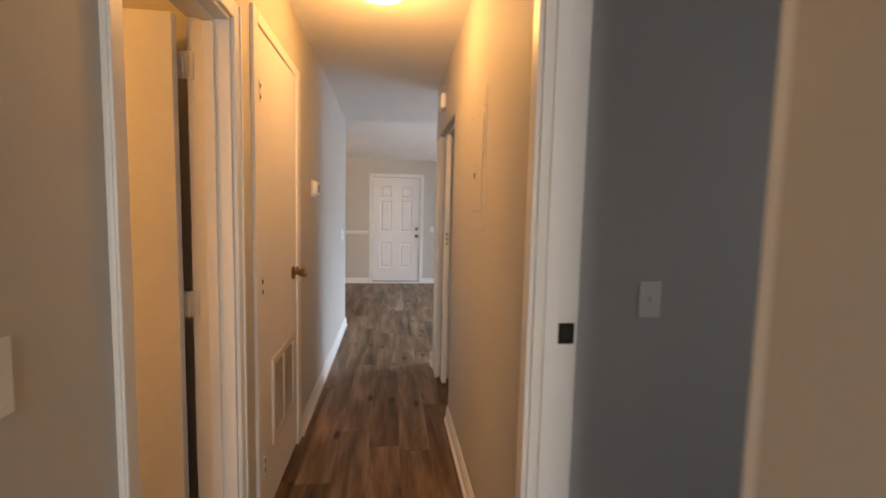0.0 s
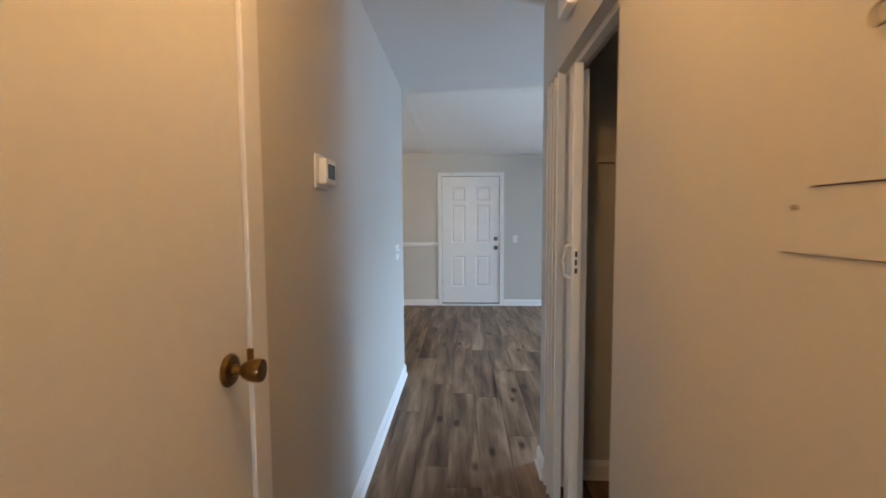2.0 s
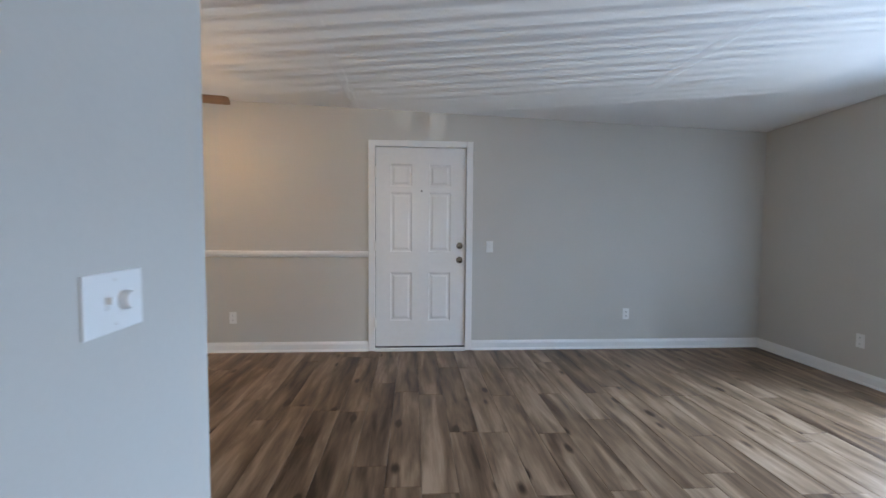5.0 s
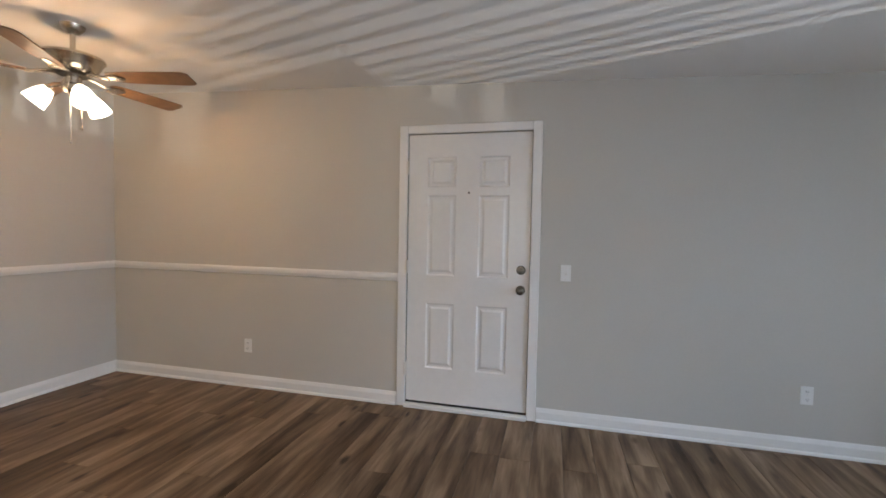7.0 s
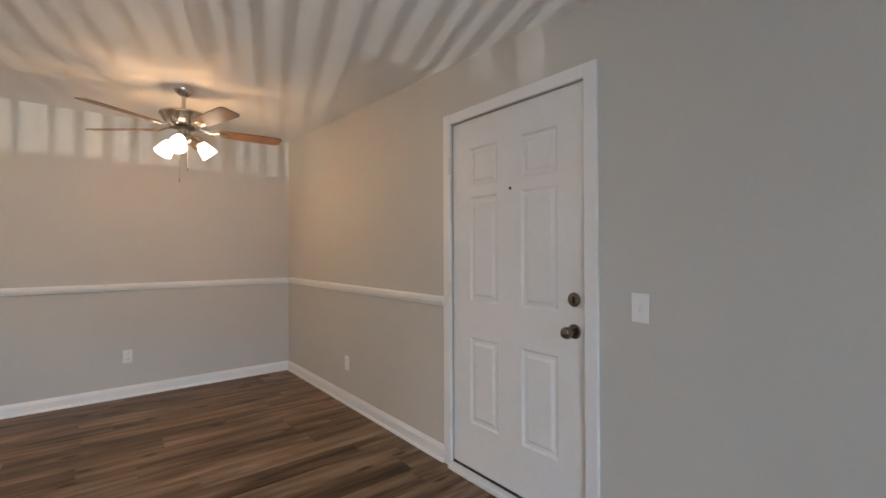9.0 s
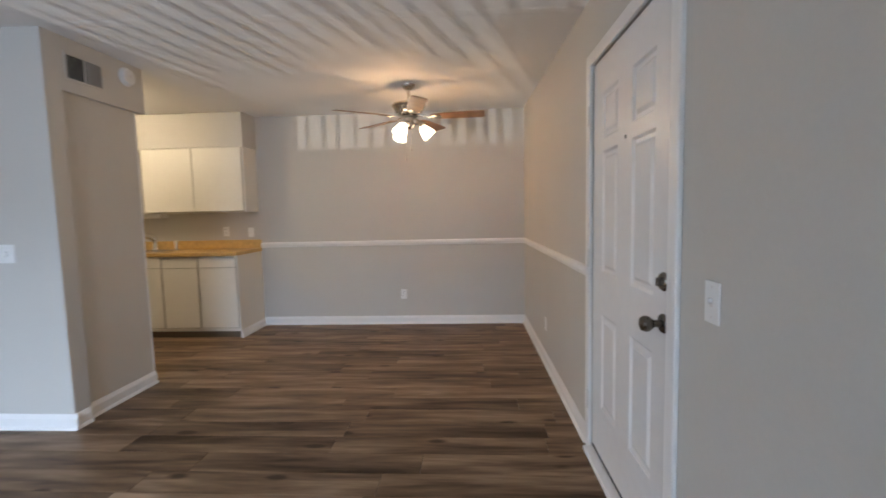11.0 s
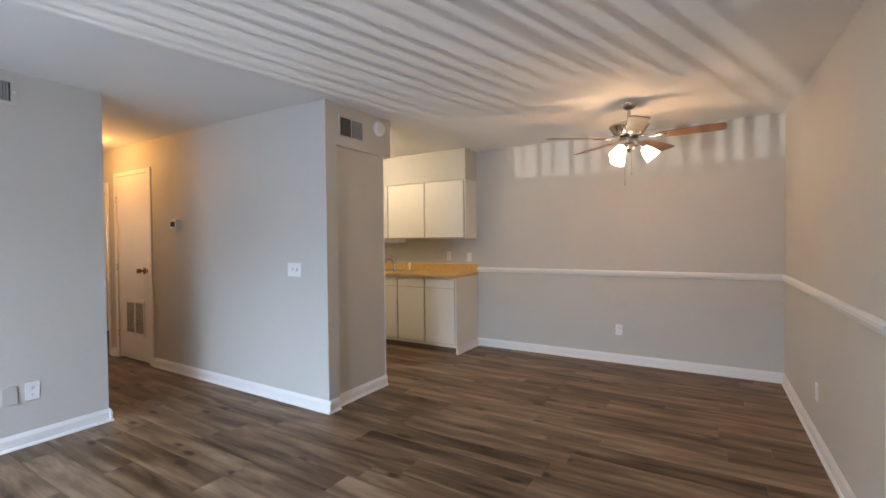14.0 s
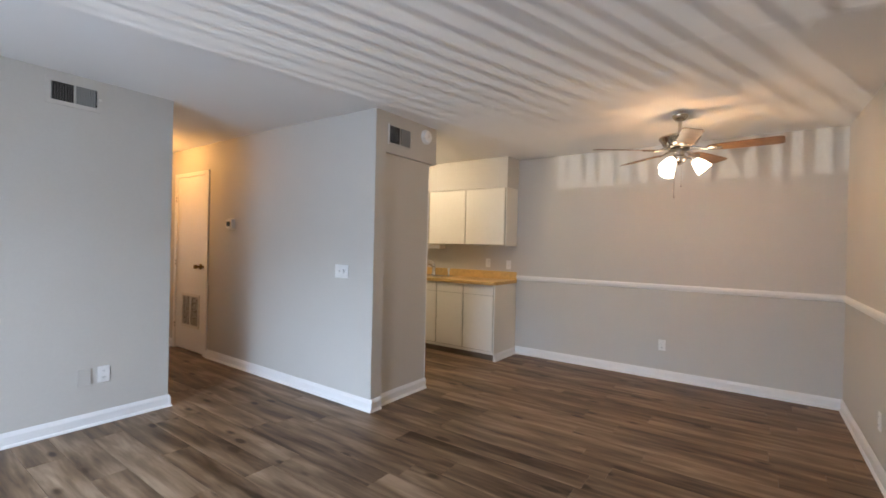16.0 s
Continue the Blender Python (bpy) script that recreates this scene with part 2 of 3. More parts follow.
def seam_bm(x, y0, y1, w=0.075, proud=0.0015):
    """A taped plasterboard joint on the ceiling, feathered at both sides."""
    bm = bmesh.new()
    rows = []
    for k in range(13):
        y = y0 + (y1 - y0) * k / 12
        rows.append([bm.verts.new((x + dx, y, ceiling_under(x + dx, y) + dz)) for dx, dz in ((-w, 0.002), (-w * 0.35, -proud), (w * 0.35, -proud), (w, 0.002))])
    for a, c in zip(rows, rows[1:]):
        for i in range(3):
            bm.faces.new((a[i], c[i], c[i + 1], a[i + 1]))
    bmesh.ops.recalc_face_normals(bm, faces=bm.faces)
    return bm


for x, y0 in ((0.0, KC), (2.44, LB)):
    setting("trim", seam_bm(x, y0 + 0.002, EW - 0.002), CEIL, "taped joint showing faintly in the white ceiling", "ceiling joint")
# entry wall with the front door's opening
DX0, DX1, DZ = 0.185, 1.105, 2.055
setting("wall_north", boxes((DW - T, DX0, EW, EW + 0.15, 0, H), (DX1, RW + T, EW, EW + 0.15, 0, H), (DX0, DX1, EW, EW + 0.15, DZ, H)), WALL, "greige painted wall round the front door")
setting("wall_dining", box_bm(DW - T, DW, 3.6, EW, 0, H), WALL, "greige painted dining wall with chair rail")
PY0, PY1, PZ0, PZ1 = 5.54, 7.92, 0.06, 2.06
setting("wall_east", boxes((RW, RW + T, LB - T, PY0, 0, H), (RW, RW + T, PY1, EW, 0, H), (RW, RW + T, PY0, PY1, PZ1, H), (RW, RW + T, PY0, PY1, 0, PZ0)), WALL, "greige painted wall round the patio door")
setting("wall_south", box_bm(HR, RW, LB - T, LB, 0, H), WALL, "greige painted living room wall")
# hall, west side: bathroom doorway and air-return closet
BY0, BY1, BZ = 1.735, 2.385, 2.06
CY0, CY1, CZ = 2.638, 3.375, 2.16
setting("wall_hall_west", boxes((-T, 0, 0.0, BY0, 0, H), (-T, 0, BY0, BY1, BZ, H), (-T, 0, BY1, CY0, 0, H), (-T, 0, CY0, CY1, CZ, H), (-T, 0, CY1, KC, 0, H)), WALL, "greige painted hall wall")
# hall, east side: bedroom doorway and coat closet
RY0, RY1, RZ = 1.172, 1.94, 2.06
OY0, OY1, OZ = 3.62, 4.60, 2.05
setting("wall_hall_east", boxes((HR, HR + T, 0.0, RY0, 0, H), (HR, HR + T, RY0, RY1, RZ, H), (HR, HR + T, RY1, OY0, 0, H), (HR, HR + T, OY0, OY1, OZ, H), (HR, HR + T, OY1, LB - T, 0, H)), WALL, "greige painted hall wall")
setting("wall_hall_end", boxes((-1.3, 0.10, -T, 0, 0, H), (0.86, HR + T, -T, 0, 0, H), (0.10, 0.86, -T, 0, 2.06, H)), WALL, "wall with a doorway at the end of the hall")
setting("wall_back_room", boxes((-1.4, -1.3, -3.1, 0, 0, H), (0.98, HR + T, -3.1, -T, 0, H), (-1.3, -0.4, -3.1, -3.0, 0, H), (-0.4, 1.0, -3.1, -3.0, 0, 0.9), (-0.4, 1.0, -3.1, -3.0, 2.1, H)), WALL, "greige walls of the room behind the hall")
# the chase beside the kitchen: post, recessed panel and header
setting("wall_chase", boxes((-0.755, -T, KC - 0.16, KC - 0.04, 0, 2.14), (-0.82, -T, KC - 0.16, KC, 2.14, H)), WALL, "greige panel recessed under a header")
setting("wall_kitchen_south", box_bm(DW, -T, 3.6, 3.72, 0, H), WALL, "kitchen end wall")
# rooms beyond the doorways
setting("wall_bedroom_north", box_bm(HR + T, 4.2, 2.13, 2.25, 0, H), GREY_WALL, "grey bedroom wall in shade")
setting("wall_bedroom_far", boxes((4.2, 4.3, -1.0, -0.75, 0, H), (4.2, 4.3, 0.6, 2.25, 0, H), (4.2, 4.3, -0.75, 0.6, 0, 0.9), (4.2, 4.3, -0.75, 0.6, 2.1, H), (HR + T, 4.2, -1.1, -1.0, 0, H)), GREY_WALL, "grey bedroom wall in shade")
setting("wall_bathroom", boxes((-2.2, -2.1, 0.6, 2.62, 0, H), (-2.1, -T, 0.6, 0.7, 0, H), (-2.1, -T, 2.52, 2.62, 0, H)), WALL, "bathroom wall in warm light")
setting("wall_return_closet", boxes((-0.9, -0.8, 2.62, 3.6, 0, H)), WALL, "wall of the air-return closet")
setting("wall_coat_closet", boxes((1.72, 1.80, 3.44, LB - T, 0, H), (HR + T, 1.72, 3.44, 3.54, 0, H)), WALL, "coat closet wall in shade")


def baseboard(x0, y0, x1, y1, side, h=0.098, name="baseboard"):
    """A run along a wall face; side is the way into the room."""
    bm = bmesh.new()
    d = Vector((x1 - x0, y1 - y0, 0))
    n = Vector((side[0], side[1], 0))
    prof = ((0.0, 0.0), (0.026, 0.0), (0.025, 0.008), (0.020, 0.016), (0.014, 0.019), (0.014, h * 0.72), (0.011, h * 0.80), (0.006, h * 0.93), (0.003, h), (0.0, h))
    a = [bm.verts.new(Vector((x0, y0, 0)) + n * p + Vector((0, 0, z))) for p, z in prof]
    c = [bm.verts.new(v.co + d) for v in a]
    k = len(prof)
    for i in range(k):
        bm.faces.new((a[i], a[(i + 1) % k], c[(i + 1) % k], c[i]))
    bm.faces.new(a)
    bm.faces.new(list(reversed(c)))
    bmesh.ops.recalc_face_normals(bm, faces=bm.faces)
    return setting(name, bm, TRIM, "white painted baseboard with a moulded top", "baseboard")


for run in (
    (DW, EW, DX0 - 0.065, EW, (0, -1)), (DX1 + 0.065, EW, RW, EW, (0, -1)), (DW, 6.14, DW, EW, (1, 0)),
    (RW, LB, RW, PY0 - 0.06, (-1, 0)), (RW, PY1 + 0.06, RW, EW, (-1, 0)), (HR + 0.0, LB, RW, LB, (0, 1)),
    (0, CY1 + 0.075, 0, KC + 0.0255, (1, 0)), (0, BY1 + 0.06, 0, CY0 - 0.06, (1, 0)), (0.0, KC, -0.11, KC, (0, 1)), (-0.11, KC - 0.04, -0.77, KC - 0.04, (0, 1)),
    (HR, RY1 + 0.07, HR, OY0, (-1, 0)), (HR, OY1, HR, LB + 0.0255, (-1, 0)), (0, 0.0, 0, BY0 - 0.065, (1, 0)), (HR, 0.0, HR, RY0 - 0.06, (-1, 0)),
    (1.72, 3.54, 1.72, LB - T, (-1, 0)), (HR + T, LB - T, 1.72, LB - T, (0, -1)),
):
    baseboard(*run)
for n, run in enumerate(((DW, EW, DX0 - 0.065, EW, "y"), (DW, 6.14, DW, EW, "x"))):
    x0, y0, x1, y1, ax = run
    bm = bmesh.new()
    prof = ((0.0, 0.950), (0.012, 0.955), (0.016, 0.966), (0.022, 0.978), (0.022, 0.998), (0.014, 1.008), (0.0, 1.012))
    n2 = Vector((0, -1, 0)) if ax == "y" else Vector((1, 0, 0))
    a = [bm.verts.new(Vector((x0, y0, z)) + n2 * p) for p, z in prof]
    c = [bm.verts.new(v.co + Vector((x1 - x0, y1 - y0, 0))) for v in a]
    for i in range(len(prof)):
        bm.faces.new((a[i], a[(i + 1) % len(prof)], c[(i + 1) % len(prof)], c[i]))
    bm.faces.new(a), bm.faces.new(list(reversed(c)))
    bmesh.ops.recalc_face_normals(bm, faces=bm.faces)
    setting("trim", bm, TRIM, "white painted chair rail moulding", "chair rail")

# ---- door frames ----
def doorway(name, face, y0, y1, z1, depth, side, stop, both=True, near=True):
    """Lining, stops and casing of an opening in a wall along y. face: the hall side's x; side: +1 when the hall lies at greater x."""
    frame_ob = tagged(new(name), "white painted door frame with moulded casing", "door frame", kind="structure")
    back = face - side * depth
    xa, xb = min(face, back), max(face, back)
    for nm, row in (("jamb", (xa, xb, y0, y0 + 0.018, 0, z1)), ("jamb", (xa, xb, y1 - 0.018, y1, 0, z1)), ("jamb", (xa, xb, y0 + 0.018, y1 - 0.018, z1 - 0.018, z1))):
        part(nm, box_bm(*row, bevel=0.002), TRIM, frame_ob)
    sx = face - side * stop
    for row in ((sx - 0.018, sx + 0.018, y0 + 0.018, y0 + 0.030, 0, z1 - 0.018), (sx - 0.018, sx + 0.018, y1 - 0.030, y1 - 0.018, 0, z1 - 0.018), (sx - 0.018, sx + 0.018, y0 + 0.030, y1 - 0.030, z1 - 0.030, z1 - 0.018)):
        part("door_stop", box_bm(*row, bevel=0.003), TRIM, frame_ob)
    w = 0.058
    for f, s in ((face, side), (back, -side))[: 2 if both else 1]:
        ca, cb = min(f, f + s * 0.014), max(f, f + s * 0.014)
        da, db = min(f + s * 0.014, f + s * 0.020), max(f + s * 0.014, f + s * 0.020)
        first = ((ca, cb, y0 - w + 0.006, y0 + 0.006, 0, z1 + w - 0.006),) if near or f == back else ()
        for row in (*first, (ca, cb, y1 - 0.006, y1 + w - 0.006, 0, z1 + w - 0.006), (ca, cb, y0 + 0.006, y1 - 0.006, z1 - 0.006, z1 + w - 0.006)):
            part("casing", box_bm(*row, bevel=0.004), TRIM, frame_ob)
        for row in () if side < 0 else ((da, db, y0 - w + 0.008, y0 - w + 0.024, 0, z1 + w - 0.008), (da, db, y1 + w - 0.024, y1 + w - 0.008, 0, z1 + w - 0.008)):
            part("casing_bead", box_bm(*row, bevel=0.002), TRIM, frame_ob)
    return frame_ob


doorway("door_frame_bathroom", 0.0, BY0, BY1, BZ, 0.138, 1, 0.066, False)
bed_frame = doorway("door_frame_bedroom", HR, RY0, RY1, RZ, T, -1, 0.045, True, False)
strike = box_bm(1.022, 1.068, RY1 - 0.0205, RY1 - 0.0178, 1.050, 1.110, bevel=0.001)
part("strike_plate", strike, BRONZE, bed_frame, "dark bronze strike plate")
part("latch_hole", box_bm(1.036, 1.056, RY1 - 0.0212, RY1 - 0.0203, 1.066, 1.094), DARK, bed_frame)


def hinge_bm(h=0.09, w=0.034, t=0.003):
    """A butt hinge: two leaves either side of a knuckle along z, leaves lying in the x direction."""
    bm = box_bm(-w, 0, -t, 0, -h / 2, h / 2, bevel=0.001)
    box_bm(0, w, -t, 0, -h / 2, h / 2, bevel=0.001, bm=bm)
    for k in range(5):
        turned_bm([(0.0055, 0), (0.0055, h / 5 - 0.002)], 10, bm, Matrix.Translation((0, -0.006, -h / 2 + k * h / 5 + 0.001)))
    for x in (-w * 0.6, w * 0.6):
        for z in (-h * 0.32, 0, h * 0.32):
            turned_bm([(0.0035, 0), (0.002, 0.0012)], 8, bm, pose(x, -t, z, 90))
    return bm


def place(ob, m):
    ob.matrix_basis = m
    return ob


# ---- bathroom door, standing open ----
bath_door = tagged(new("door_bathroom"), "plain white slab door standing open into the bathroom", "door", kind="structure")
part("leaf", box_bm(-0.82, -0.163, BY1 - 0.064, BY1 - 0.028, 0.015, BZ - 0.022, bevel=0.002), DOOR_FLAT, bath_door)
for z in (1.885, 1.072, 0.29):
    place(part("hinge", hinge_bm(), GRILLE, bath_door, "painted-over butt hinge", True), pose(-0.150, BY1 - 0.0195, z))

# ---- air-return closet door ----
ret = tagged(new("door_return_closet"), "white slab closet door with an air-return grille low down", "door", kind="structure")
part("leaf", box_bm(-0.032, 0.004, CY0 + 0.012, CY1 - 0.012, 0.018, CZ - 0.012, bevel=0.002), DOOR_FLAT, ret)
for row in ((-0.05, 0.014, CY0 - 0.052, CY0 + 0.009, 0, CZ + 0.04), (-0.05, 0.014, CY1 - 0.009, CY1 + 0.075, 0, CZ + 0.04), (-0.05, 0.014, CY0 + 0.009, CY1 - 0.009, CZ - 0.009, CZ + 0.04)):
    part("frame_member", box_bm(*row, bevel=0.003), DOOR_FLAT, ret)
for z in (1.885, 1.085, 0.30):
    h = part("hinge", hinge_bm(0.09, 0.016), GRILLE, ret, "painted butt hinge", True)
    place(h, pose(0.007, CY0 + 0.011, z, 0, 0, 90))
    for dz in (-0.022, 0.020):
        part("knuckle_gap", box_bm(-0.006, 0.006, -0.0132, -0.0115, dz - 0.009, dz + 0.009), DARK, h)
knob_prof = [(0.036, 0), (0.037, 0.004), (0.032, 0.010), (0.013, 0.013), (0.011, 0.030), (0.018, 0.036), (0.024, 0.050), (0.026, 0.068), (0.024, 0.076), (0.012, 0.078)]
place(part("knob", turned_bm(knob_prof, 28), BRASS, ret, "aged brass door knob", True), pose(0.004, 3.275, 1.055, 0, 90))
part("latch_tab", box_bm(0.004, 0.020, CY1 - 0.020, CY1 - 0.013, 1.034, 1.079, bevel=0.003), BRASS, ret, "dark brass latch tab")
grille = new("return_grille")
grille.parent = ret
tagged(grille, "white stamped steel return grille")
GY0, GY1, GZ0, GZ1 = 2.82, 3.265, 0.30, 0.71
for row in ((0.004, 0.014, GY0, GY1, GZ0, GZ0 + 0.03), (0.004, 0.014, GY0, GY1, GZ1 - 0.03, GZ1), (0.004, 0.014, GY0, GY0 + 0.03, GZ0 + 0.03, GZ1 - 0.03), (0.004, 0.014, GY1 - 0.03, GY1, GZ0 + 0.03, GZ1 - 0.03), (0.004, 0.013, (GY0 + GY1) / 2 - 0.014, (GY0 + GY1) / 2 + 0.014, GZ0 + 0.03, GZ1 - 0.03)):
    part("grille_rail", box_bm(*row, bevel=0.002), GRILLE, grille)
# brown sheet that paints the shade behind the louvres
part("grille_back_shade", box_bm(0.0042, 0.0052, GY0 + 0.03, GY1 - 0.03, GZ0 + 0.03, GZ1 - 0.03), REVEAL, grille)
louvre = box_bm(-0.005, 0.005, 0, (GY1 - GY0) / 2 - 0.044, -0.0009, 0.0009)
louvre_mesh = mesh("louvre", louvre, GRILLE)
for k in range(23):
    for y in (GY0 + 0.030, (GY0 + GY1) / 2 + 0.014):
        ob = new("louvre", louvre_mesh)
        ob.parent = grille
        ob.matrix_basis = pose(0.0095, y, GZ0 + 0.037 + k * 0.0152, 0, -38)

# ---- front door ----
front = tagged(new("door_front"), "white six-panel front door, closed, with nickel knob and deadbolt", "door", kind="structure")
LX0, LX1, LZ0, LZ1 = DX0 + 0.008, DX1 - 0.008, 0.042, DZ - 0.009
cols = [(0.335, 0.560), (0.720, 0.950)]
rws = [(0.30, 0.80), (1.00, 1.605), (1.655, 1.885)]
xs = sorted({LX0, LX1, *[v for c in cols for v in c]})
zs = sorted({LZ0, LZ1, *[v for r in rws for v in r]})
bm = bmesh.new()
FY = EW + 0.006
grid = {(x, z): bm.verts.new((x, FY, z)) for x in xs for z in zs}
holes = []
for a, c in zip(xs, xs[1:]):
    for e, g in zip(zs, zs[1:]):
        f = bm.faces.new((grid[a, e], grid[c, e], grid[c, g], grid[a, g]))
        if (a, c) in cols and (e, g) in rws:
            holes.append(f)
rim = [e for e in bm.edges if len(e.link_faces) == 1]
ext = bmesh.ops.extrude_edge_only(bm, edges=rim)["geom"]
for v in ext:
    if isinstance(v, bmesh.types.BMVert):
        v.co.y += 0.044
bmesh.ops.holes_fill(bm, edges=[e for e in bm.edges if len(e.link_faces) == 1])
bmesh.ops.recalc_face_normals(bm, faces=bm.faces)
for f in holes:
    bmesh.ops.inset_region(bm, faces=[f], thickness=0.006, depth=0.0)
    bmesh.ops.inset_region(bm, faces=[f], thickness=0.016, depth=-0.009)
leaf = part("leaf", bm, DOOR, front)
for x0, x1 in cols:
    for z0, z1 in rws:
        pb = box_bm(x0 + 0.024, x1 - 0.024, FY + 0.001, FY + 0.012, z0 + 0.024, z1 - 0.024)
        face_v = [v for v in pb.verts if v.co.y < FY + 0.005]
        cx, cz = (x0 + x1) / 2, (z0 + z1) / 2
        for v in face_v:
            v.co.x += 0.022 * (1 if v.co.x < cx else -1)
            v.co.z += 0.022 * (1 if v.co.z < cz else -1)
        part("panel", pb, DOOR, leaf)
for z in (1.80, 1.065, 0.29):
    place(part("hinge", hinge_bm(0.10, 0.013), GRILLE, front, "worn steel butt hinge", True), pose(DX0 + 0.006, EW - 0.0185, z))
kp = [(0.033, 0), (0.034, 0.004), (0.030, 0.010), (0.014, 0.013), (0.012, 0.034), (0.020, 0.042), (0.027, 0.054), (0.028, 0.064), (0.023, 0.076), (0.010, 0.081)]
place(part("door_knob", turned_bm(kp, 28), HARDWARE, front, "satin nickel door knob", True), pose(1.038, FY, 0.925, 90))
bolt = place(part("deadbolt", turned_bm([(0.032, 0), (0.033, 0.005), (0.028, 0.012), (0.012, 0.014)], 28), HARDWARE, front, "satin nickel deadbolt", True), pose(1.038, FY, 1.069, 90))
part("thumb_turn", box_bm(-0.005, 0.005, -0.015, 0.015, 0.012, 0.030, bevel=0.003), HARDWARE, bolt)
place(part("peephole", turned_bm([(0.008, 0), (0.008, 0.003), (0.004, 0.004)], 16), BRONZE, front, "small dark peephole", True), pose(0.652, FY, 1.618, 90))
for row in ((DX0 - 0.062, DX0 + 0.004, EW - 0.018, EW, 0, DZ + 0.058), (DX1 - 0.004, DX1 + 0.062, EW - 0.018, EW, 0, DZ + 0.058), (DX0 + 0.004, DX1 - 0.004, EW - 0.018, EW, DZ - 0.004, DZ + 0.058)):
    part("casing", box_bm(*row, bevel=0.005), TRIM, front)
part("threshold", box_bm(DX0 + 0.004, DX1 - 0.004, EW - 0.045, EW + 0.12, 0.0, 0.028, bevel=0.005), TRIM, front, "white painted threshold")
part("door_sweep", box_bm(DX0 + 0.006, DX1 - 0.006, EW + 0.004, EW + 0.03, 0.028, 0.044), DARK, front, "dark rubber sweep")
part("backing", box_bm(DX0, DX1, EW + 0.06, EW + 0.10, 0.028, DZ), DARK, front)

# ---- coat closet: folding door, shelf and rod ----
fold = thing("folding_door", "white vinyl accordion door, folded half open in its closet opening", "folding door", pose(HR + 0.06, OY1, 0))
n = 9
half, span = 0.021, 0.32
step = span / n
slat_w = math.hypot(step, 2 * half)
slat_mesh = mesh("pleat", box_bm(-0.003, 0.003, 0, slat_w, 0.02, OZ - 0.035, bevel=0.001), TRIM)
for k in range(n):
    ob = new("pleat", slat_mesh)
    ob.parent = fold
    s = 1 if k % 2 else -1
    ob.matrix_basis = pose(-s * half - 0.016, -k * step, 0, 0, 0, 180 + s * math.degrees(math.atan2(2 * half, step)) * -1)
part("lead_post", box_bm(-0.038, 0.002, -span - 0.085, -span, 0.02, OZ - 0.035, bevel=0.004), TRIM, fold, "white vinyl lead post")
part("track", box_bm(-0.018, 0.018, -(OY1 - OY0) + 0.004, -0.002, OZ - 0.03, OZ - 0.002, bevel=0.002), GRILLE, fold, "white top track")
hand = tube_bm([(-0.038, -span - 0.06, 1.275), (-0.062, -span - 0.065, 1.262), (-0.068, -span - 0.067, 1.20), (-0.062, -span - 0.065, 1.145), (-0.038, -span - 0.06, 1.132)], 0.008)
part("pull_handle", hand, PLASTIC, fold, "white plastic pull handle", True)
part("latch_plate", box_bm(-0.034, -0.008, -span - 0.0885, -span - 0.0845, 1.145, 1.265, bevel=0.002), PLASTIC, fold, "white latch plate")
for z in (1.165, 1.20, 1.235):
    part("latch_slot", box_bm(-0.026, -0.016, -span - 0.0892, -span - 0.0880, z - 0.012, z + 0.012), DARK, fold)
shelf = thing("closet_shelf", "painted wooden closet shelf on wall cleats", "shelf")
part("board", box_bm(1.39, 1.718, 3.545, LB - T - 0.002, 1.705, 1.725, bevel=0.002), WALL, shelf)
part("cleat", box_bm(1.20, 1.718, LB - T - 0.020, LB - T - 0.001, 1.665, 1.704, bevel=0.002), WALL, shelf)
part("cleat", box_bm(1.20, 1.718, 3.541, 3.560, 1.665, 1.704, bevel=0.002), WALL, shelf)
rod = thing("closet_rod", "wooden hanging rod below the closet shelf", "closet rod")
part("pole", tube_bm([(1.60, 3.562, 1.66), (1.60, LB - T - 0.021, 1.66)], 0.016, 14), WALL, rod, smooth=True)
for y in (3.556, LB - T - 0.016):
    place(part("socket", turned_bm([(0.028, -0.005), (0.028, 0.005)], 18), GRILLE, rod), pose(1.60, y, 1.66, 90))

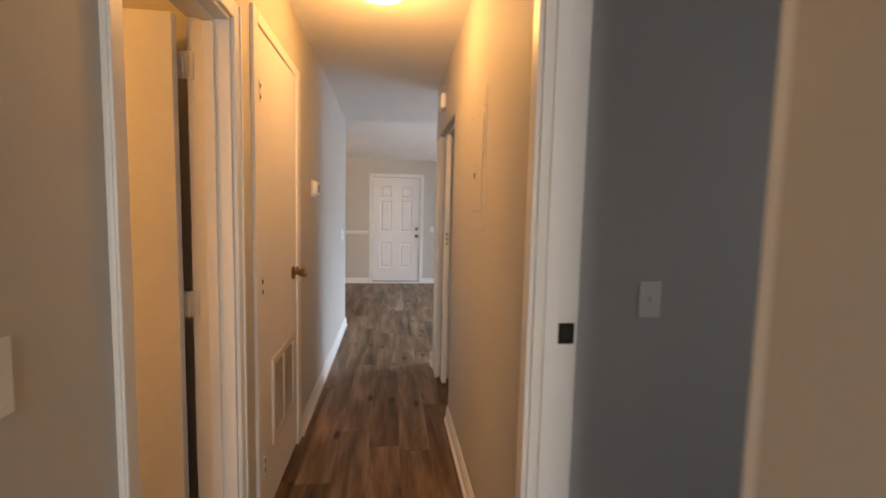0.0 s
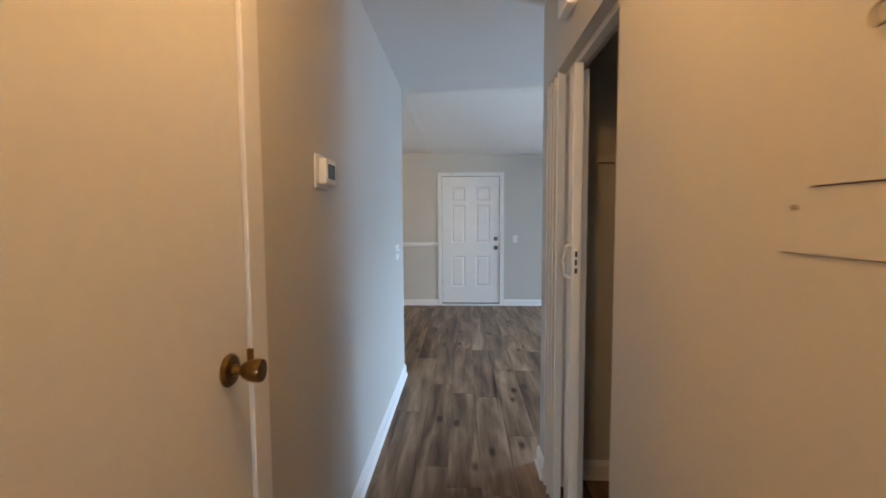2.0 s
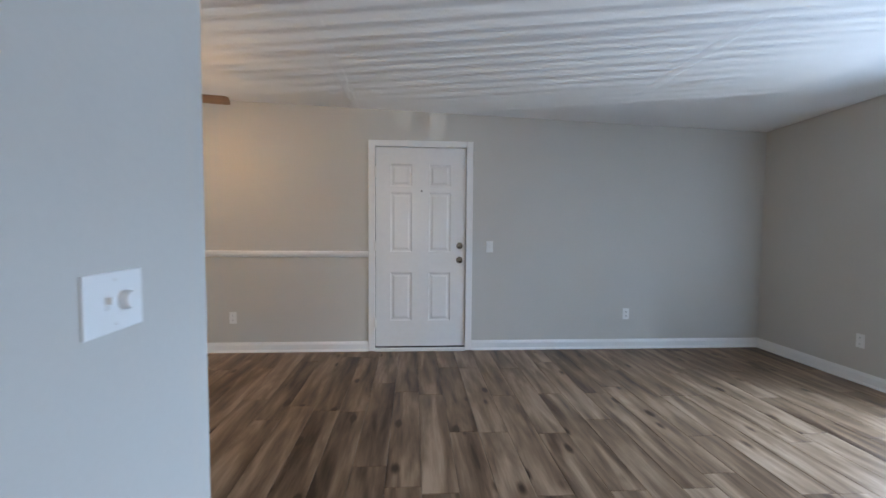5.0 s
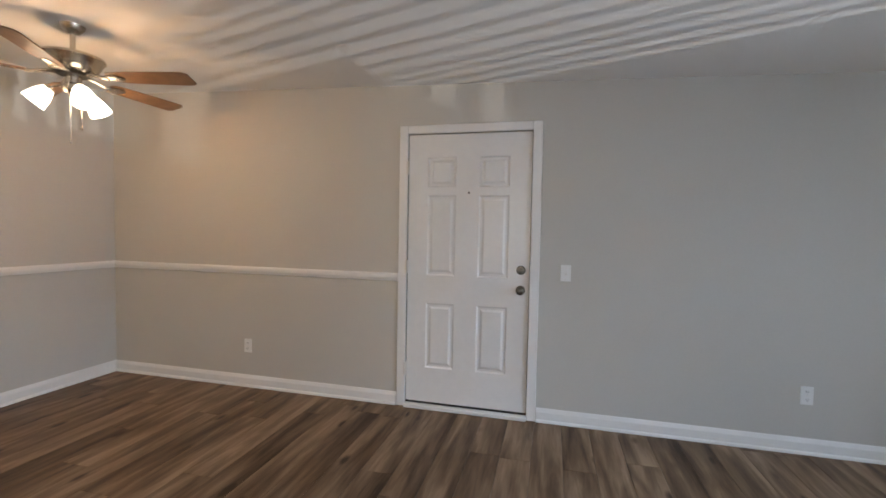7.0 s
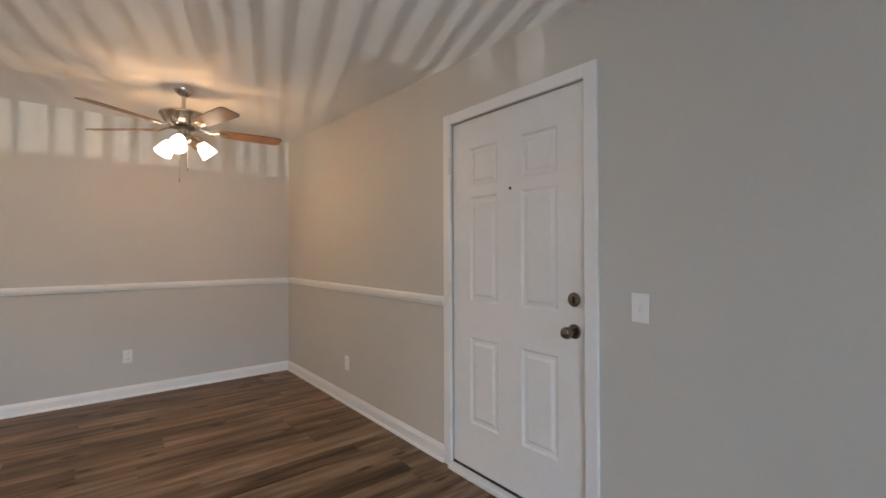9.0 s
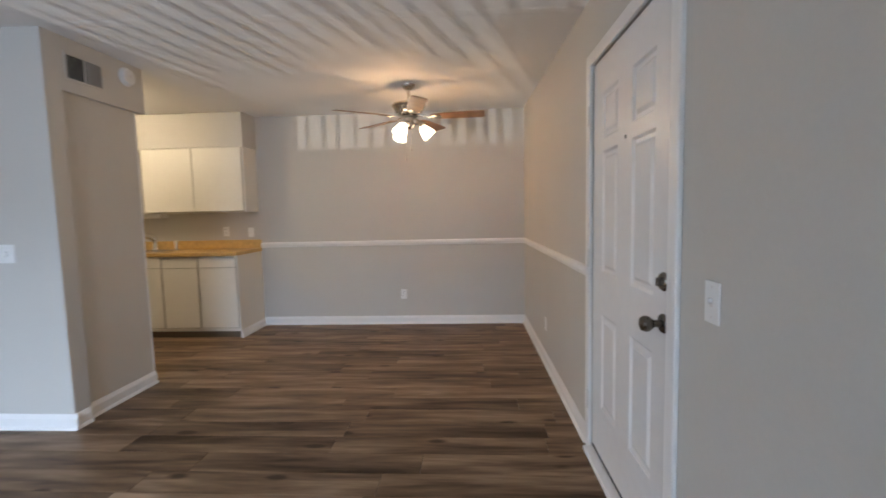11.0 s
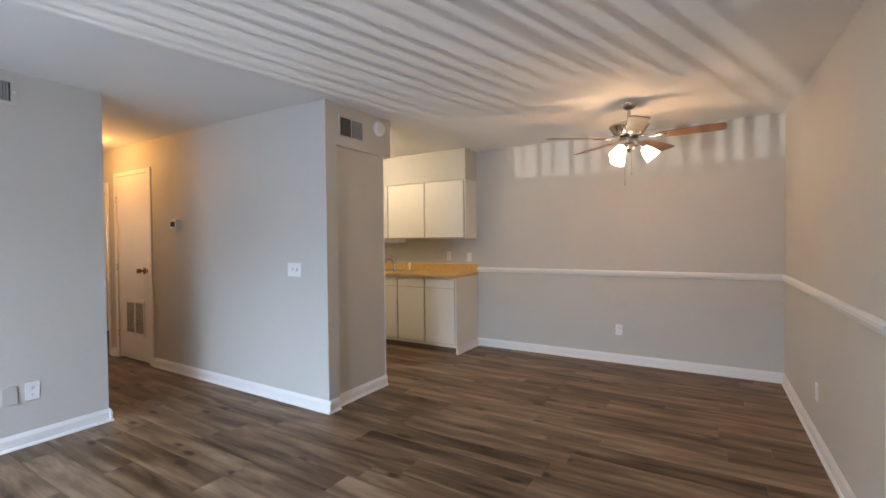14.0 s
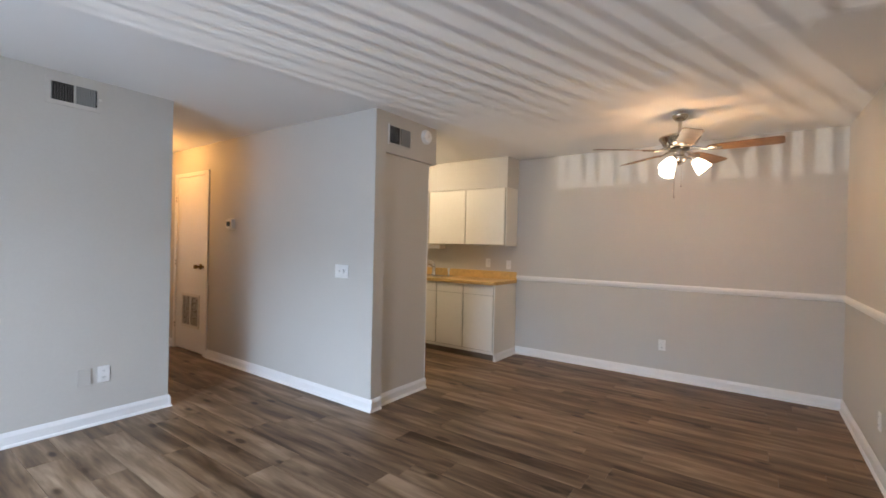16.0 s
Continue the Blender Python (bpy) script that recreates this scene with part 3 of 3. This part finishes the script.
# ---- small things on the walls ----
def plate(name, label, category, m, w=0.070, h=0.115, kind="toggle", group=""):
    """A wall plate that faces -y before m: toggle, outlet, blank or dimmer."""
    ob = thing(name, label, category, m, group)
    body = box_bm(-w / 2, w / 2, -0.010 if kind == "blank" else -0.006, 0.0, -h / 2, h / 2, bevel=0.0025)
    part("plate", body, WALL if kind == "blank" else PLASTIC, ob)
    if kind == "toggle":
        part("slot", box_bm(-0.006, 0.006, -0.0066, -0.0055, -0.013, 0.013), GRILLE, ob)
        part("toggle", box_bm(-0.004, 0.004, -0.018, -0.005, -0.002, 0.012, bevel=0.001), PLASTIC, ob)
    if kind == "dimmer":
        part("slot", box_bm(-0.029, -0.017, -0.0066, -0.0055, -0.013, 0.013), GRILLE, ob)
        part("toggle", box_bm(-0.027, -0.019, -0.018, -0.005, -0.002, 0.012, bevel=0.001), PLASTIC, ob)
        place(part("dial", turned_bm([(0.019, 0), (0.018, 0.012), (0.015, 0.016), (0.0, 0.016)], 24), PLASTIC, ob, "white rotary dimmer dial", True), pose(0.025, -0.006, 0, 90))
    if kind == "outlet":
        for z in (-0.024, 0.024):
            sock = part("socket", box_bm(-0.016, 0.016, -0.0085, -0.0055, z - 0.014, z + 0.014, bevel=0.002), PLASTIC, ob)
            for x in (-0.006, 0.006):
                part("slot", box_bm(x - 0.0012, x + 0.0012, -0.0090, -0.0084, z - 0.002, z + 0.007), DARK, sock)
            part("ground_hole", box_bm(-0.002, 0.002, -0.0090, -0.0084, z - 0.010, z - 0.006), DARK, sock)
    for z in ((0.0,) if kind == "outlet" else (-0.042, 0.042)):
        place(part("screw", turned_bm([(0.003, 0), (0.002, 0.0012)], 10), GRILLE, ob), pose(0, -0.006, z, 90))
    return ob


plate("light_switch", "white toggle light switch beside the front door", "light switch", pose(1.345, EW, 1.062))
plate("wall_outlet", "white duplex outlet below the chair rail", "outlet", pose(-1.203, EW, 0.345), kind="outlet", group="wall outlets")
plate("wall_outlet", "white duplex outlet low on the living room wall", "outlet", pose(2.80, EW, 0.365), kind="outlet", group="wall outlets")
plate("wall_outlet", "white duplex outlet low on the dining wall", "outlet", pose(DW, 7.86, 0.362, 0, 0, 90), kind="outlet", group="wall outlets")
plate("wall_outlet", "white duplex outlet low on the patio wall", "outlet", pose(RW, 8.22, 0.35, 0, 0, -90), kind="outlet", group="wall outlets")
plate("wall_outlet", "white duplex outlet beside a blank plate", "outlet", pose(1.389, LB, 0.364, 0, 0, 180), 0.076, 0.12, "outlet", "wall outlets")
plate("blank_plate", "greige painted blank wall plate", "wall plate", pose(1.504, LB, 0.360, 0, 0, 180), 0.076, 0.12, "blank")
plate("dimmer_switch", "white double plate with a toggle and a dial", "light switch", pose(0, 5.755, 1.127, 0, 0, 90), 0.165, 0.115, "dimmer")
plate("light_switch", "white toggle light switch on the hall wall", "light switch", pose(0, 1.415, 1.165, 0, 0, 90))
plate("light_switch", "white toggle light switch on the grey bedroom wall", "light switch", pose(1.422, 2.13, 1.135), 0.078, 0.122)
plate("wall_outlet", "white duplex outlet above the counter backsplash", "outlet", pose(DW, 5.71, 1.155, 0, 0, 90), kind="outlet", group="wall outlets")
plate("light_switch", "white toggle switch above the end of the counter", "light switch", pose(DW, 6.02, 1.14, 0, 0, 90))

thermo = thing("thermostat", "white digital thermostat on a backplate, blue-grey screen", "thermostat", pose(0, 3.945, 1.556, 0, 0, 90))
part("backplate", box_bm(-0.070, 0.072, -0.008, 0, -0.060, 0.060, bevel=0.007), PLASTIC, thermo, smooth=True)
part("body", box_bm(-0.052, 0.066, -0.040, -0.008, -0.046, 0.048, bevel=0.008), PLASTIC, thermo, smooth=True)
part("screen", box_bm(-0.034, 0.044, -0.0412, -0.0395, -0.026, 0.026, bevel=0.002), SCREEN, thermo, "dark blue-grey screen")
part("name_bar", box_bm(-0.010, 0.020, -0.0406, -0.0395, 0.036, 0.0385), GRILLE, thermo)

panel = thing("breaker_panel", "breaker panel with hinged door, painted over in the wall colour", "breaker panel", pose(HR, 2.80, 1.357, 0, 0, -90))
part("cover", box_bm(-0.17, 0.17, -0.0035, 0, -0.02, 0.60, bevel=0.002), WALL, panel)
part("door_shadow_gap", box_bm(-0.1165, 0.1328, -0.0042, -0.0030, 0.0632, 0.4885), REVEAL, panel)
pdoor = part("panel_door", box_bm(-0.115, 0.131, -0.0062, -0.0040, 0.065, 0.487, bevel=0.0008), WALL, panel)
part("latch", box_bm(-0.006, 0.014, -0.010, -0.006, 0.205, 0.29, bevel=0.0015), WALL, pdoor)
ring = tube_bm([(0.012 * math.cos(a) - 0.03, -0.010, 0.232 + 0.012 * math.sin(a)) for a in [2 * math.pi * k / 16 for k in range(17)]], 0.0015, 8)
part("latch_ring", ring, REVEAL, pdoor, "dark metal ring")
for x in (-0.155, 0.155):
    for z in (0.04, 0.52):
        place(part("screw", turned_bm([(0.0045, 0), (0.003, 0.0015)], 12), REVEAL, panel), pose(x * 0.93, -0.0035, z, 90))
for z in (0.13, 0.42):
    place(part("hinge_pin", turned_bm([(0.004, -0.02), (0.004, 0.02)], 10), WALL, panel), pose(0.134, -0.006, z))

chime = thing("door_chime", "small white box high on the hall wall", "door chime", pose(HR, 4.14, 2.24, 0, 0, -90))
part("cover", box_bm(-0.075, 0.075, -0.045, 0, -0.055, 0.055, bevel=0.012), PLASTIC, chime, smooth=True)
part("seam", box_bm(-0.0755, 0.0755, -0.012, -0.009, -0.0555, 0.0555), GRILLE, chime)


def register(label, m, w, h, edge, turn):
    """A two-way supply register that faces -y before m: open fins in one half, closed in the other."""
    ob = thing("air_vent", label, "air vent", m, "air vents")
    part("frame", boxes((-w / 2 - edge, w / 2 + edge, -0.008, 0, h / 2, h / 2 + edge), (-w / 2 - edge, w / 2 + edge, -0.008, 0, -h / 2 - edge, -h / 2), (-w / 2 - edge, -w / 2, -0.008, 0, -h / 2, h / 2), (w / 2, w / 2 + edge, -0.008, 0, -h / 2, h / 2), (-0.005, 0.005, -0.007, 0, -h / 2, h / 2)), WALL, ob)
    # flat dark sheet standing for the shaded inside of the duct
    part("duct_shade", box_bm(-w / 2, w / 2, -0.0015, -0.0005, -h / 2, h / 2), DARK, ob)
    fin = mesh("fin", box_bm(-0.0006, 0.0006, -0.007, 0.006, -h / 2, h / 2), FIN)
    k = 0
    x = -w / 2 + 0.006
    while x < w / 2 - 0.004:
        if abs(x) > 0.007:
            f = new("fin", fin)
            f.parent = ob
            f.matrix_basis = pose(x, -0.0075, 0, 0, 0, turn if x < 0 else 45)
        x += 0.0145
    part("damper_lever", box_bm(w / 2 + edge * 0.3, w / 2 + edge * 0.8, -0.016, -0.008, -0.01, 0.01, bevel=0.002), GRILLE, ob)
    return ob


register("white painted supply register high on the living room wall", pose(1.586, LB, 2.363, 0, 0, 180), 0.255, 0.125, 0.03, -22)
register("supply register set in the greige header", pose(-0.29, KC, 2.30, 0, 0, 180), 0.265, 0.145, 0.012, -56)
det = thing("smoke_detector", "round white smoke detector on the header", "smoke detector", pose(-0.648, KC, 2.375, -90))
part("base", turned_bm([(0.066, 0), (0.068, 0.008), (0.064, 0.012)], 36), PLASTIC, det, smooth=True)
part("cap", turned_bm([(0.060, 0.012), (0.060, 0.026), (0.052, 0.036), (0.030, 0.040), (0.0, 0.040)], 36), PLASTIC, det, smooth=True)
part("test_button", turned_bm([(0.012, 0.039), (0.011, 0.043), (0, 0.043)], 18), GRILLE, det, smooth=True)

hl = thing("hall_ceiling_light", "round flush ceiling light with a lit frosted dome", "ceiling light", pose(0.49, 2.92, H, 180))
part("pan", turned_bm([(0.15, 0), (0.155, 0.01), (0.15, 0.028), (0.13, 0.03)], 40), NICKEL, hl, "brushed metal pan", True)
dome = part("dome", turned_bm([(0.135, 0.028), (0.130, 0.05), (0.105, 0.078), (0.06, 0.096), (0.0, 0.102)], 40), DOME, hl, "lit frosted glass dome", True)
dome.visible_shadow = False

# ---- ceiling fan ----
fan = thing("ceiling_fan", "nickel ceiling fan with five walnut blades and three lit shades", "ceiling fan", pose(-1.46, 8.13, 0))
part("canopy", turned_bm([(0.066, H), (0.067, H - 0.012), (0.056, H - 0.045), (0.034, H - 0.068), (0.016, H - 0.072)], 32), NICKEL, fan, smooth=True)
part("downrod", turned_bm([(0.0135, H - 0.07), (0.0135, 2.310)], 16), NICKEL, fan, smooth=True)
part("motor_housing", turned_bm([(0.022, 2.317), (0.055, 2.313), (0.125, 2.307), (0.152, 2.297), (0.156, 2.285), (0.146, 2.273), (0.128, 2.240), (0.112, 2.217), (0.085, 2.205), (0.062, 2.201)], 44), NICKEL, fan, smooth=True)
part("motor_collar", turned_bm([(0.078, 2.205), (0.078, 2.191), (0.060, 2.189)], 32), BRONZE, fan, smooth=True)
part("light_kit_hub", turned_bm([(0.040, 2.191), (0.040, 2.145), (0.050, 2.137), (0.050, 2.105), (0.036, 2.087), (0.014, 2.077), (0.006, 2.067)], 28), NICKEL, fan, smooth=True)


def blade_bm():
    """A blade along +x with a rounded root, widening to a clipped tip."""
    bm = bmesh.new()
    outline = [(0.215, -0.045), (0.20, -0.030), (0.195, 0.0), (0.20, 0.030), (0.215, 0.045), (0.30, 0.058), (0.50, 0.066), (0.655, 0.068), (0.682, 0.052), (0.682, -0.052), (0.655, -0.068), (0.50, -0.066), (0.30, -0.058)]
    low = [bm.verts.new((x, y, -0.003)) for x, y in outline]
    top = [bm.verts.new((x, y, 0.003)) for x, y in outline]
    bm.faces.new(low), bm.faces.new(list(reversed(top)))
    for k in range(len(outline)):
        j = (k + 1) % len(outline)
        bm.faces.new((low[k], top[k], top[j], low[j]))
    bmesh.ops.recalc_face_normals(bm, faces=bm.faces)
    return bm


def iron_bm():
    bm = tube_bm([(0.07, 0, 0.012), (0.12, 0, 0.010), (0.17, 0, -0.004), (0.205, 0, -0.008)], 0.010, 8)
    for v in bm.verts:
        v.co.y *= 1.6
    turned_bm([(0.040, -0.0045), (0.042, -0.008), (0.030, -0.012), (0.0, -0.013)], 20, bm, Matrix.Translation((0.245, 0, 0)) @ Matrix.Diagonal((1.3, 0.8, 1, 1)))
    return bm


blade_mesh, iron_mesh = mesh("blade", blade_bm(), BLADE), mesh("blade_iron", iron_bm(), NICKEL, True)
for k in range(5):
    m = pose(0, 0, 2.187, 0, 0, 14.5 + 72 * k) @ pose(0, 0, 0, -11)
    b = new("blade", blade_mesh)
    b.parent, b.matrix_basis = fan, m
    tagged(b, "walnut-brown wooden blade")
    ir = new("blade_iron", iron_mesh)
    ir.parent, ir.matrix_basis = fan, m
shade_prof = [(0.024, 0.0), (0.028, 0.006), (0.040, 0.030), (0.050, 0.060), (0.056, 0.090), (0.061, 0.112), (0.059, 0.112), (0.053, 0.088), (0.046, 0.058), (0.036, 0.030), (0.022, 0.008)]
for a in (-21, 99, 219):
    turn = pose(0, 0, 2.120, 0, 0, a)
    arm = part("light_arm", tube_bm([turn @ Vector(p) for p in ((0.040, 0, 0.0), (0.072, 0, 0.006), (0.098, 0, -0.004), (0.112, 0, -0.022))], 0.008), NICKEL, fan, smooth=True)
    m = turn @ pose(0.108, 0, -0.016, 0, 138)
    place(part("socket_cup", turned_bm([(0.018, -0.012), (0.027, -0.006), (0.028, 0.010), (0.024, 0.014)], 24), NICKEL, fan, smooth=True), m)
    sh = place(part("shade", turned_bm(shade_prof, 32), SHADE, fan, "lit frosted white glass shade", True), m)
    sh.visible_shadow = False
for x, y, z in ((0.018, -0.030, 1.80), (0.030, 0.022, 1.885)):
    part("pull_chain", tube_bm([(x, y, 2.085), (x, y, z + 0.02)], 0.0018, 6), NICKEL, fan)
    part("chain_fob", turned_bm([(0.002, z + 0.024), (0.005, z + 0.014), (0.006, z + 0.004), (0.002, z)], 12, None, Matrix.Translation((x, y, 0))), NICKEL, fan, smooth=True)

# ---- kitchen ----
BX = -2.04
def base_unit(y0, y1, label, m=None):
    ob = thing("base_cabinet", label, "cabinet", group="kitchen base cabinets")
    part("body", box_bm(DW + 0.004, BX, y0 + 0.001, y1 - 0.001, 0.075, 0.908, bevel=0.001), CABINET, ob)
    part("toe_kick", box_bm(DW + 0.004, BX - 0.035, y0 + 0.001, y1 - 0.001, 0.0, 0.075), REVEAL, ob)
    if y1 > 6.0:
        part("end_panel", box_bm(DW + 0.004, BX, y1 - 0.0009, y1 + 0.006, 0.0, 0.908, bevel=0.001), CABINET, ob)
    a, c = y0 + 0.006, y1 - 0.012
    # dark plate that paints the shadow round drawer and door
    part("shade_backing", box_bm(BX, BX + 0.003, y0 + 0.002, y1 - 0.008, 0.110, 0.898), GAP_SHADE, ob)
    part("face_rail", box_bm(BX + 0.003, BX + 0.009, y0 + 0.002, y1 - 0.008, 0.893, 0.906), CABINET, ob)
    part("drawer_front", box_bm(BX + 0.003, BX + 0.020, a, c, 0.786, 0.892, bevel=0.004), CABINET, ob)
    d = part("cabinet_door", box_bm(BX + 0.003, BX + 0.020, a, c, 0.118, 0.777, bevel=0.004), CABINET, ob)
    part("pull_lip", box_bm(BX + 0.002, BX + 0.024, a + 0.004, c - 0.004, 0.768, 0.780, bevel=0.002), CABINET, d)
    return ob


for y0, y1 in ((5.70, 6.13), (5.285, 5.70), (4.87, 5.285), (4.41, 4.87), (3.91, 4.41)):
    base_unit(y0, y1, "cream painted base cabinet with a slab drawer and door")
baseboard(DW + 0.02, 6.137, BX - 0.0, 6.137, (0, 1), 0.085)
worktop = thing("countertop", "wood-look laminate countertop with a raised backsplash", "countertop")
part("slab", box_bm(DW + 0.003, BX + 0.045, 3.91, 6.145, 0.910, 0.950, bevel=0.006), COUNTER, worktop)
part("backsplash", box_bm(DW + 0.003, DW + 0.022, 3.91, 6.145, 0.9505, 1.052, bevel=0.003), COUNTER, worktop)
sink = thing("sink", "stainless steel drop-in sink in the countertop", "sink")
part("rim", boxes((-2.53, -2.12, 4.51, 4.535, 0.951, 0.958), (-2.53, -2.12, 5.265, 5.29, 0.951, 0.958), (-2.53, -2.45, 4.535, 5.265, 0.951, 0.958), (-2.145, -2.12, 4.535, 5.265, 0.951, 0.958)), CHROME, sink)
part("bowl", boxes((-2.45, -2.145, 4.535, 5.265, 0.951, 0.9525)), NICKEL, sink)
tap = thing("faucet", "chrome kitchen faucet with a single lever", "faucet", pose(-2.47, 4.90, 0.958) @ Matrix.Scale(1.3, 4))
part("base", turned_bm([(0.028, 0), (0.027, 0.012), (0.020, 0.022), (0.018, 0.085), (0.022, 0.090), (0.020, 0.115), (0.006, 0.12)], 24), CHROME, tap, smooth=True)
part("spout", tube_bm([(0.0, 0, 0.06), (0.04, 0, 0.10), (0.10, 0, 0.125), (0.15, 0, 0.115), (0.165, 0, 0.095)], 0.010, 12), CHROME, tap, smooth=True)
part("lever", tube_bm([(0, 0, 0.115), (-0.01, -0.03, 0.14), (-0.012, -0.08, 0.152)], 0.007, 10), CHROME, tap, smooth=True)
spray = thing("sprayer", "white and chrome sink sprayer beside the faucet", "sprayer", pose(-2.47, 5.16, 0.958))
part("collar", turned_bm([(0.022, 0), (0.018, 0.015), (0.013, 0.02)], 20), CHROME, spray, smooth=True)
part("head", turned_bm([(0.012, 0.02), (0.012, 0.06), (0.018, 0.075), (0.017, 0.10), (0.008, 0.105)], 20), PLASTIC, spray, smooth=True)


def wall_unit(y0, y1, label):
    ob = thing("wall_cabinet", label, "cabinet", group="kitchen wall cabinets")
    part("body", box_bm(DW + 0.004, -2.308, y0, y1, 1.385, 2.118, bevel=0.001), CABINET, ob)
    mid = (y0 + y1) / 2
    # painted shadow showing between and beside the two doors
    part("shade_backing", box_bm(-2.308, -2.305, y0 + 0.004, y1 - 0.014, 1.389, 2.112), GAP_SHADE, ob)
    for a, c in ((y0 + 0.008, mid - 0.006), (mid + 0.006, y1 - 0.022)):
        d = part("cabinet_door", box_bm(-2.305, -2.287, a, c, 1.405, 2.108, bevel=0.004), CABINET, ob)
        part("pull_lip", box_bm(-2.306, -2.284, a + 0.004, c - 0.004, 1.400, 1.410, bevel=0.002), CABINET, d)
    return ob


wall_unit(4.94, 6.13, "cream painted wall cabinet with two slab doors")
wall_unit(3.91, 4.938, "cream painted wall cabinet with two slab doors")
setting("wall_soffit", box_bm(DW, -2.295, 3.72, 6.138, 2.12, H), WALL, "greige soffit above the wall cabinets")
ucl = thing("under_cabinet_light", "small white fixture fixed under the wall cabinet", "light fixture")
part("housing", box_bm(-2.49, -2.35, 4.63, 5.08, 1.335, 1.384, bevel=0.008), PLASTIC, ucl)
part("lens", box_bm(-2.475, -2.365, 4.65, 5.06, 1.331, 1.3355), GRILLE, ucl)
# narrow white corner trim where the chase ends
setting("trim", box_bm(-0.761, -0.755, KC - 0.165, KC - 0.036, 0.0, 2.14), TRIM, "white corner trim at the kitchen opening", "trim")

# ---- bathroom vanity seen through its doorway ----
van = thing("bathroom_vanity", "white bathroom vanity against the wall", "vanity")
part("cabinet", box_bm(-1.0, -0.2, 0.71, 1.20, 0.10, 0.80, bevel=0.004), CABINET, van)
part("toe_kick", box_bm(-0.98, -0.22, 0.71, 1.14, 0.0, 0.10), DARK, van)
part("vanity_top", box_bm(-1.02, -0.18, 0.71, 1.22, 0.80, 0.84, bevel=0.008), PLASTIC, van)

# ---- patio door and vertical blind ----
patio = tagged(new("door_patio"), "white framed sliding glass patio door", "patio door", kind="structure")
for row in ((RW + 0.02, RW + 0.10, PY0, PY0 + 0.05, PZ0, PZ1), (RW + 0.02, RW + 0.10, PY1 - 0.05, PY1, PZ0, PZ1), (RW + 0.02, RW + 0.10, PY0 + 0.05, PY1 - 0.05, PZ1 - 0.05, PZ1), (RW + 0.02, RW + 0.10, PY0 + 0.05, PY1 - 0.05, PZ0, PZ0 + 0.05), (RW + 0.04, RW + 0.08, (PY0 + PY1) / 2 - 0.018, (PY0 + PY1) / 2 + 0.018, PZ0 + 0.05, PZ1 - 0.05)):
    part("stile", box_bm(*row, bevel=0.003), TRIM, patio)
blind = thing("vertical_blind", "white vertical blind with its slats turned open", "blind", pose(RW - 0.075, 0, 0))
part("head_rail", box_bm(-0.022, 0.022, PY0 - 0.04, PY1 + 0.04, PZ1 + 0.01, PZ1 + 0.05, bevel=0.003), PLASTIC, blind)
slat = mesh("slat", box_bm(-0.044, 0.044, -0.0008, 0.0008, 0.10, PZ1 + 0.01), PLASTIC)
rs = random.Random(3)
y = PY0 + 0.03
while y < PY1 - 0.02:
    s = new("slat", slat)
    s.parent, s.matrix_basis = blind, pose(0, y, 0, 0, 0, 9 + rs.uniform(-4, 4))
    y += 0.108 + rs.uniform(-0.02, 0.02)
# added out of view: blocks the low glint rays towards the entry wall
setting("wall_glint_block", box_bm(4.48, 4.58, 7.21, 8.2, -0.4, 0.73), WALL, "unseen low wall added beside the patio door to block the glint")
setting("ground", box_bm(4.6, 60, -30, 40, -2.9, -2.8), material("pale_paving", (0.35, 0.34, 0.32), 0.8, grain=0.1, scale=8, blotch=0.1), "pale paving a storey below the patio door", "ground")

# ---- floor planks ----
def plank_bm(w, length):
    bm = box_bm(0.0006, w - 0.0006, 0.0006, length - 0.0006, -0.006, 0.0)
    top = [e for e in bm.edges if all(v.co.z > -0.001 for v in e.verts)]
    bmesh.ops.bevel(bm, geom=top, offset=0.0012, segments=1, affect="EDGES")
    return bm


PW, PL = 0.182, 1.22
full = mesh("plank", plank_bm(PW, PL), PLANK)
floor_ob = bpy.data.objects["floor"]
rng = random.Random(5)
cuts = {}


def lay(x, ya, yb):
    """One row of planks from ya to yb, with staggered ends."""
    y = ya - rng.uniform(0.15, 1.1)
    while y < yb:
        a, c = max(y, ya), min(y + PL, yb)
        if c - a > 0.03:
            size = round(c - a, 3)
            if abs(size - PL) < 0.002:
                data = full
            else:
                data = cuts.setdefault(size, None) or mesh("plank", plank_bm(PW, size), PLANK)
                cuts[size] = data
            ob = new("plank", data)
            ob.location = (x, a, 0)
            ob.parent = floor_ob
        y += PL


i = 0
while DW - 0.05 + i * PW < RW + 0.02:
    x = DW - 0.05 + i * PW
    if x + PW < -0.95:
        ya = 3.7
    elif x + PW < -0.1:
        ya = 5.9 if x > -0.8 else 3.7
    elif x < HR:
        ya = 0.0
    elif x < 1.72:
        ya = 3.5
    else:
        ya = LB - 0.05
    lay(x, ya, EW + 0.02)
    i += 1
# plain floors of the rooms beyond the doorways, in the dark underlay colour
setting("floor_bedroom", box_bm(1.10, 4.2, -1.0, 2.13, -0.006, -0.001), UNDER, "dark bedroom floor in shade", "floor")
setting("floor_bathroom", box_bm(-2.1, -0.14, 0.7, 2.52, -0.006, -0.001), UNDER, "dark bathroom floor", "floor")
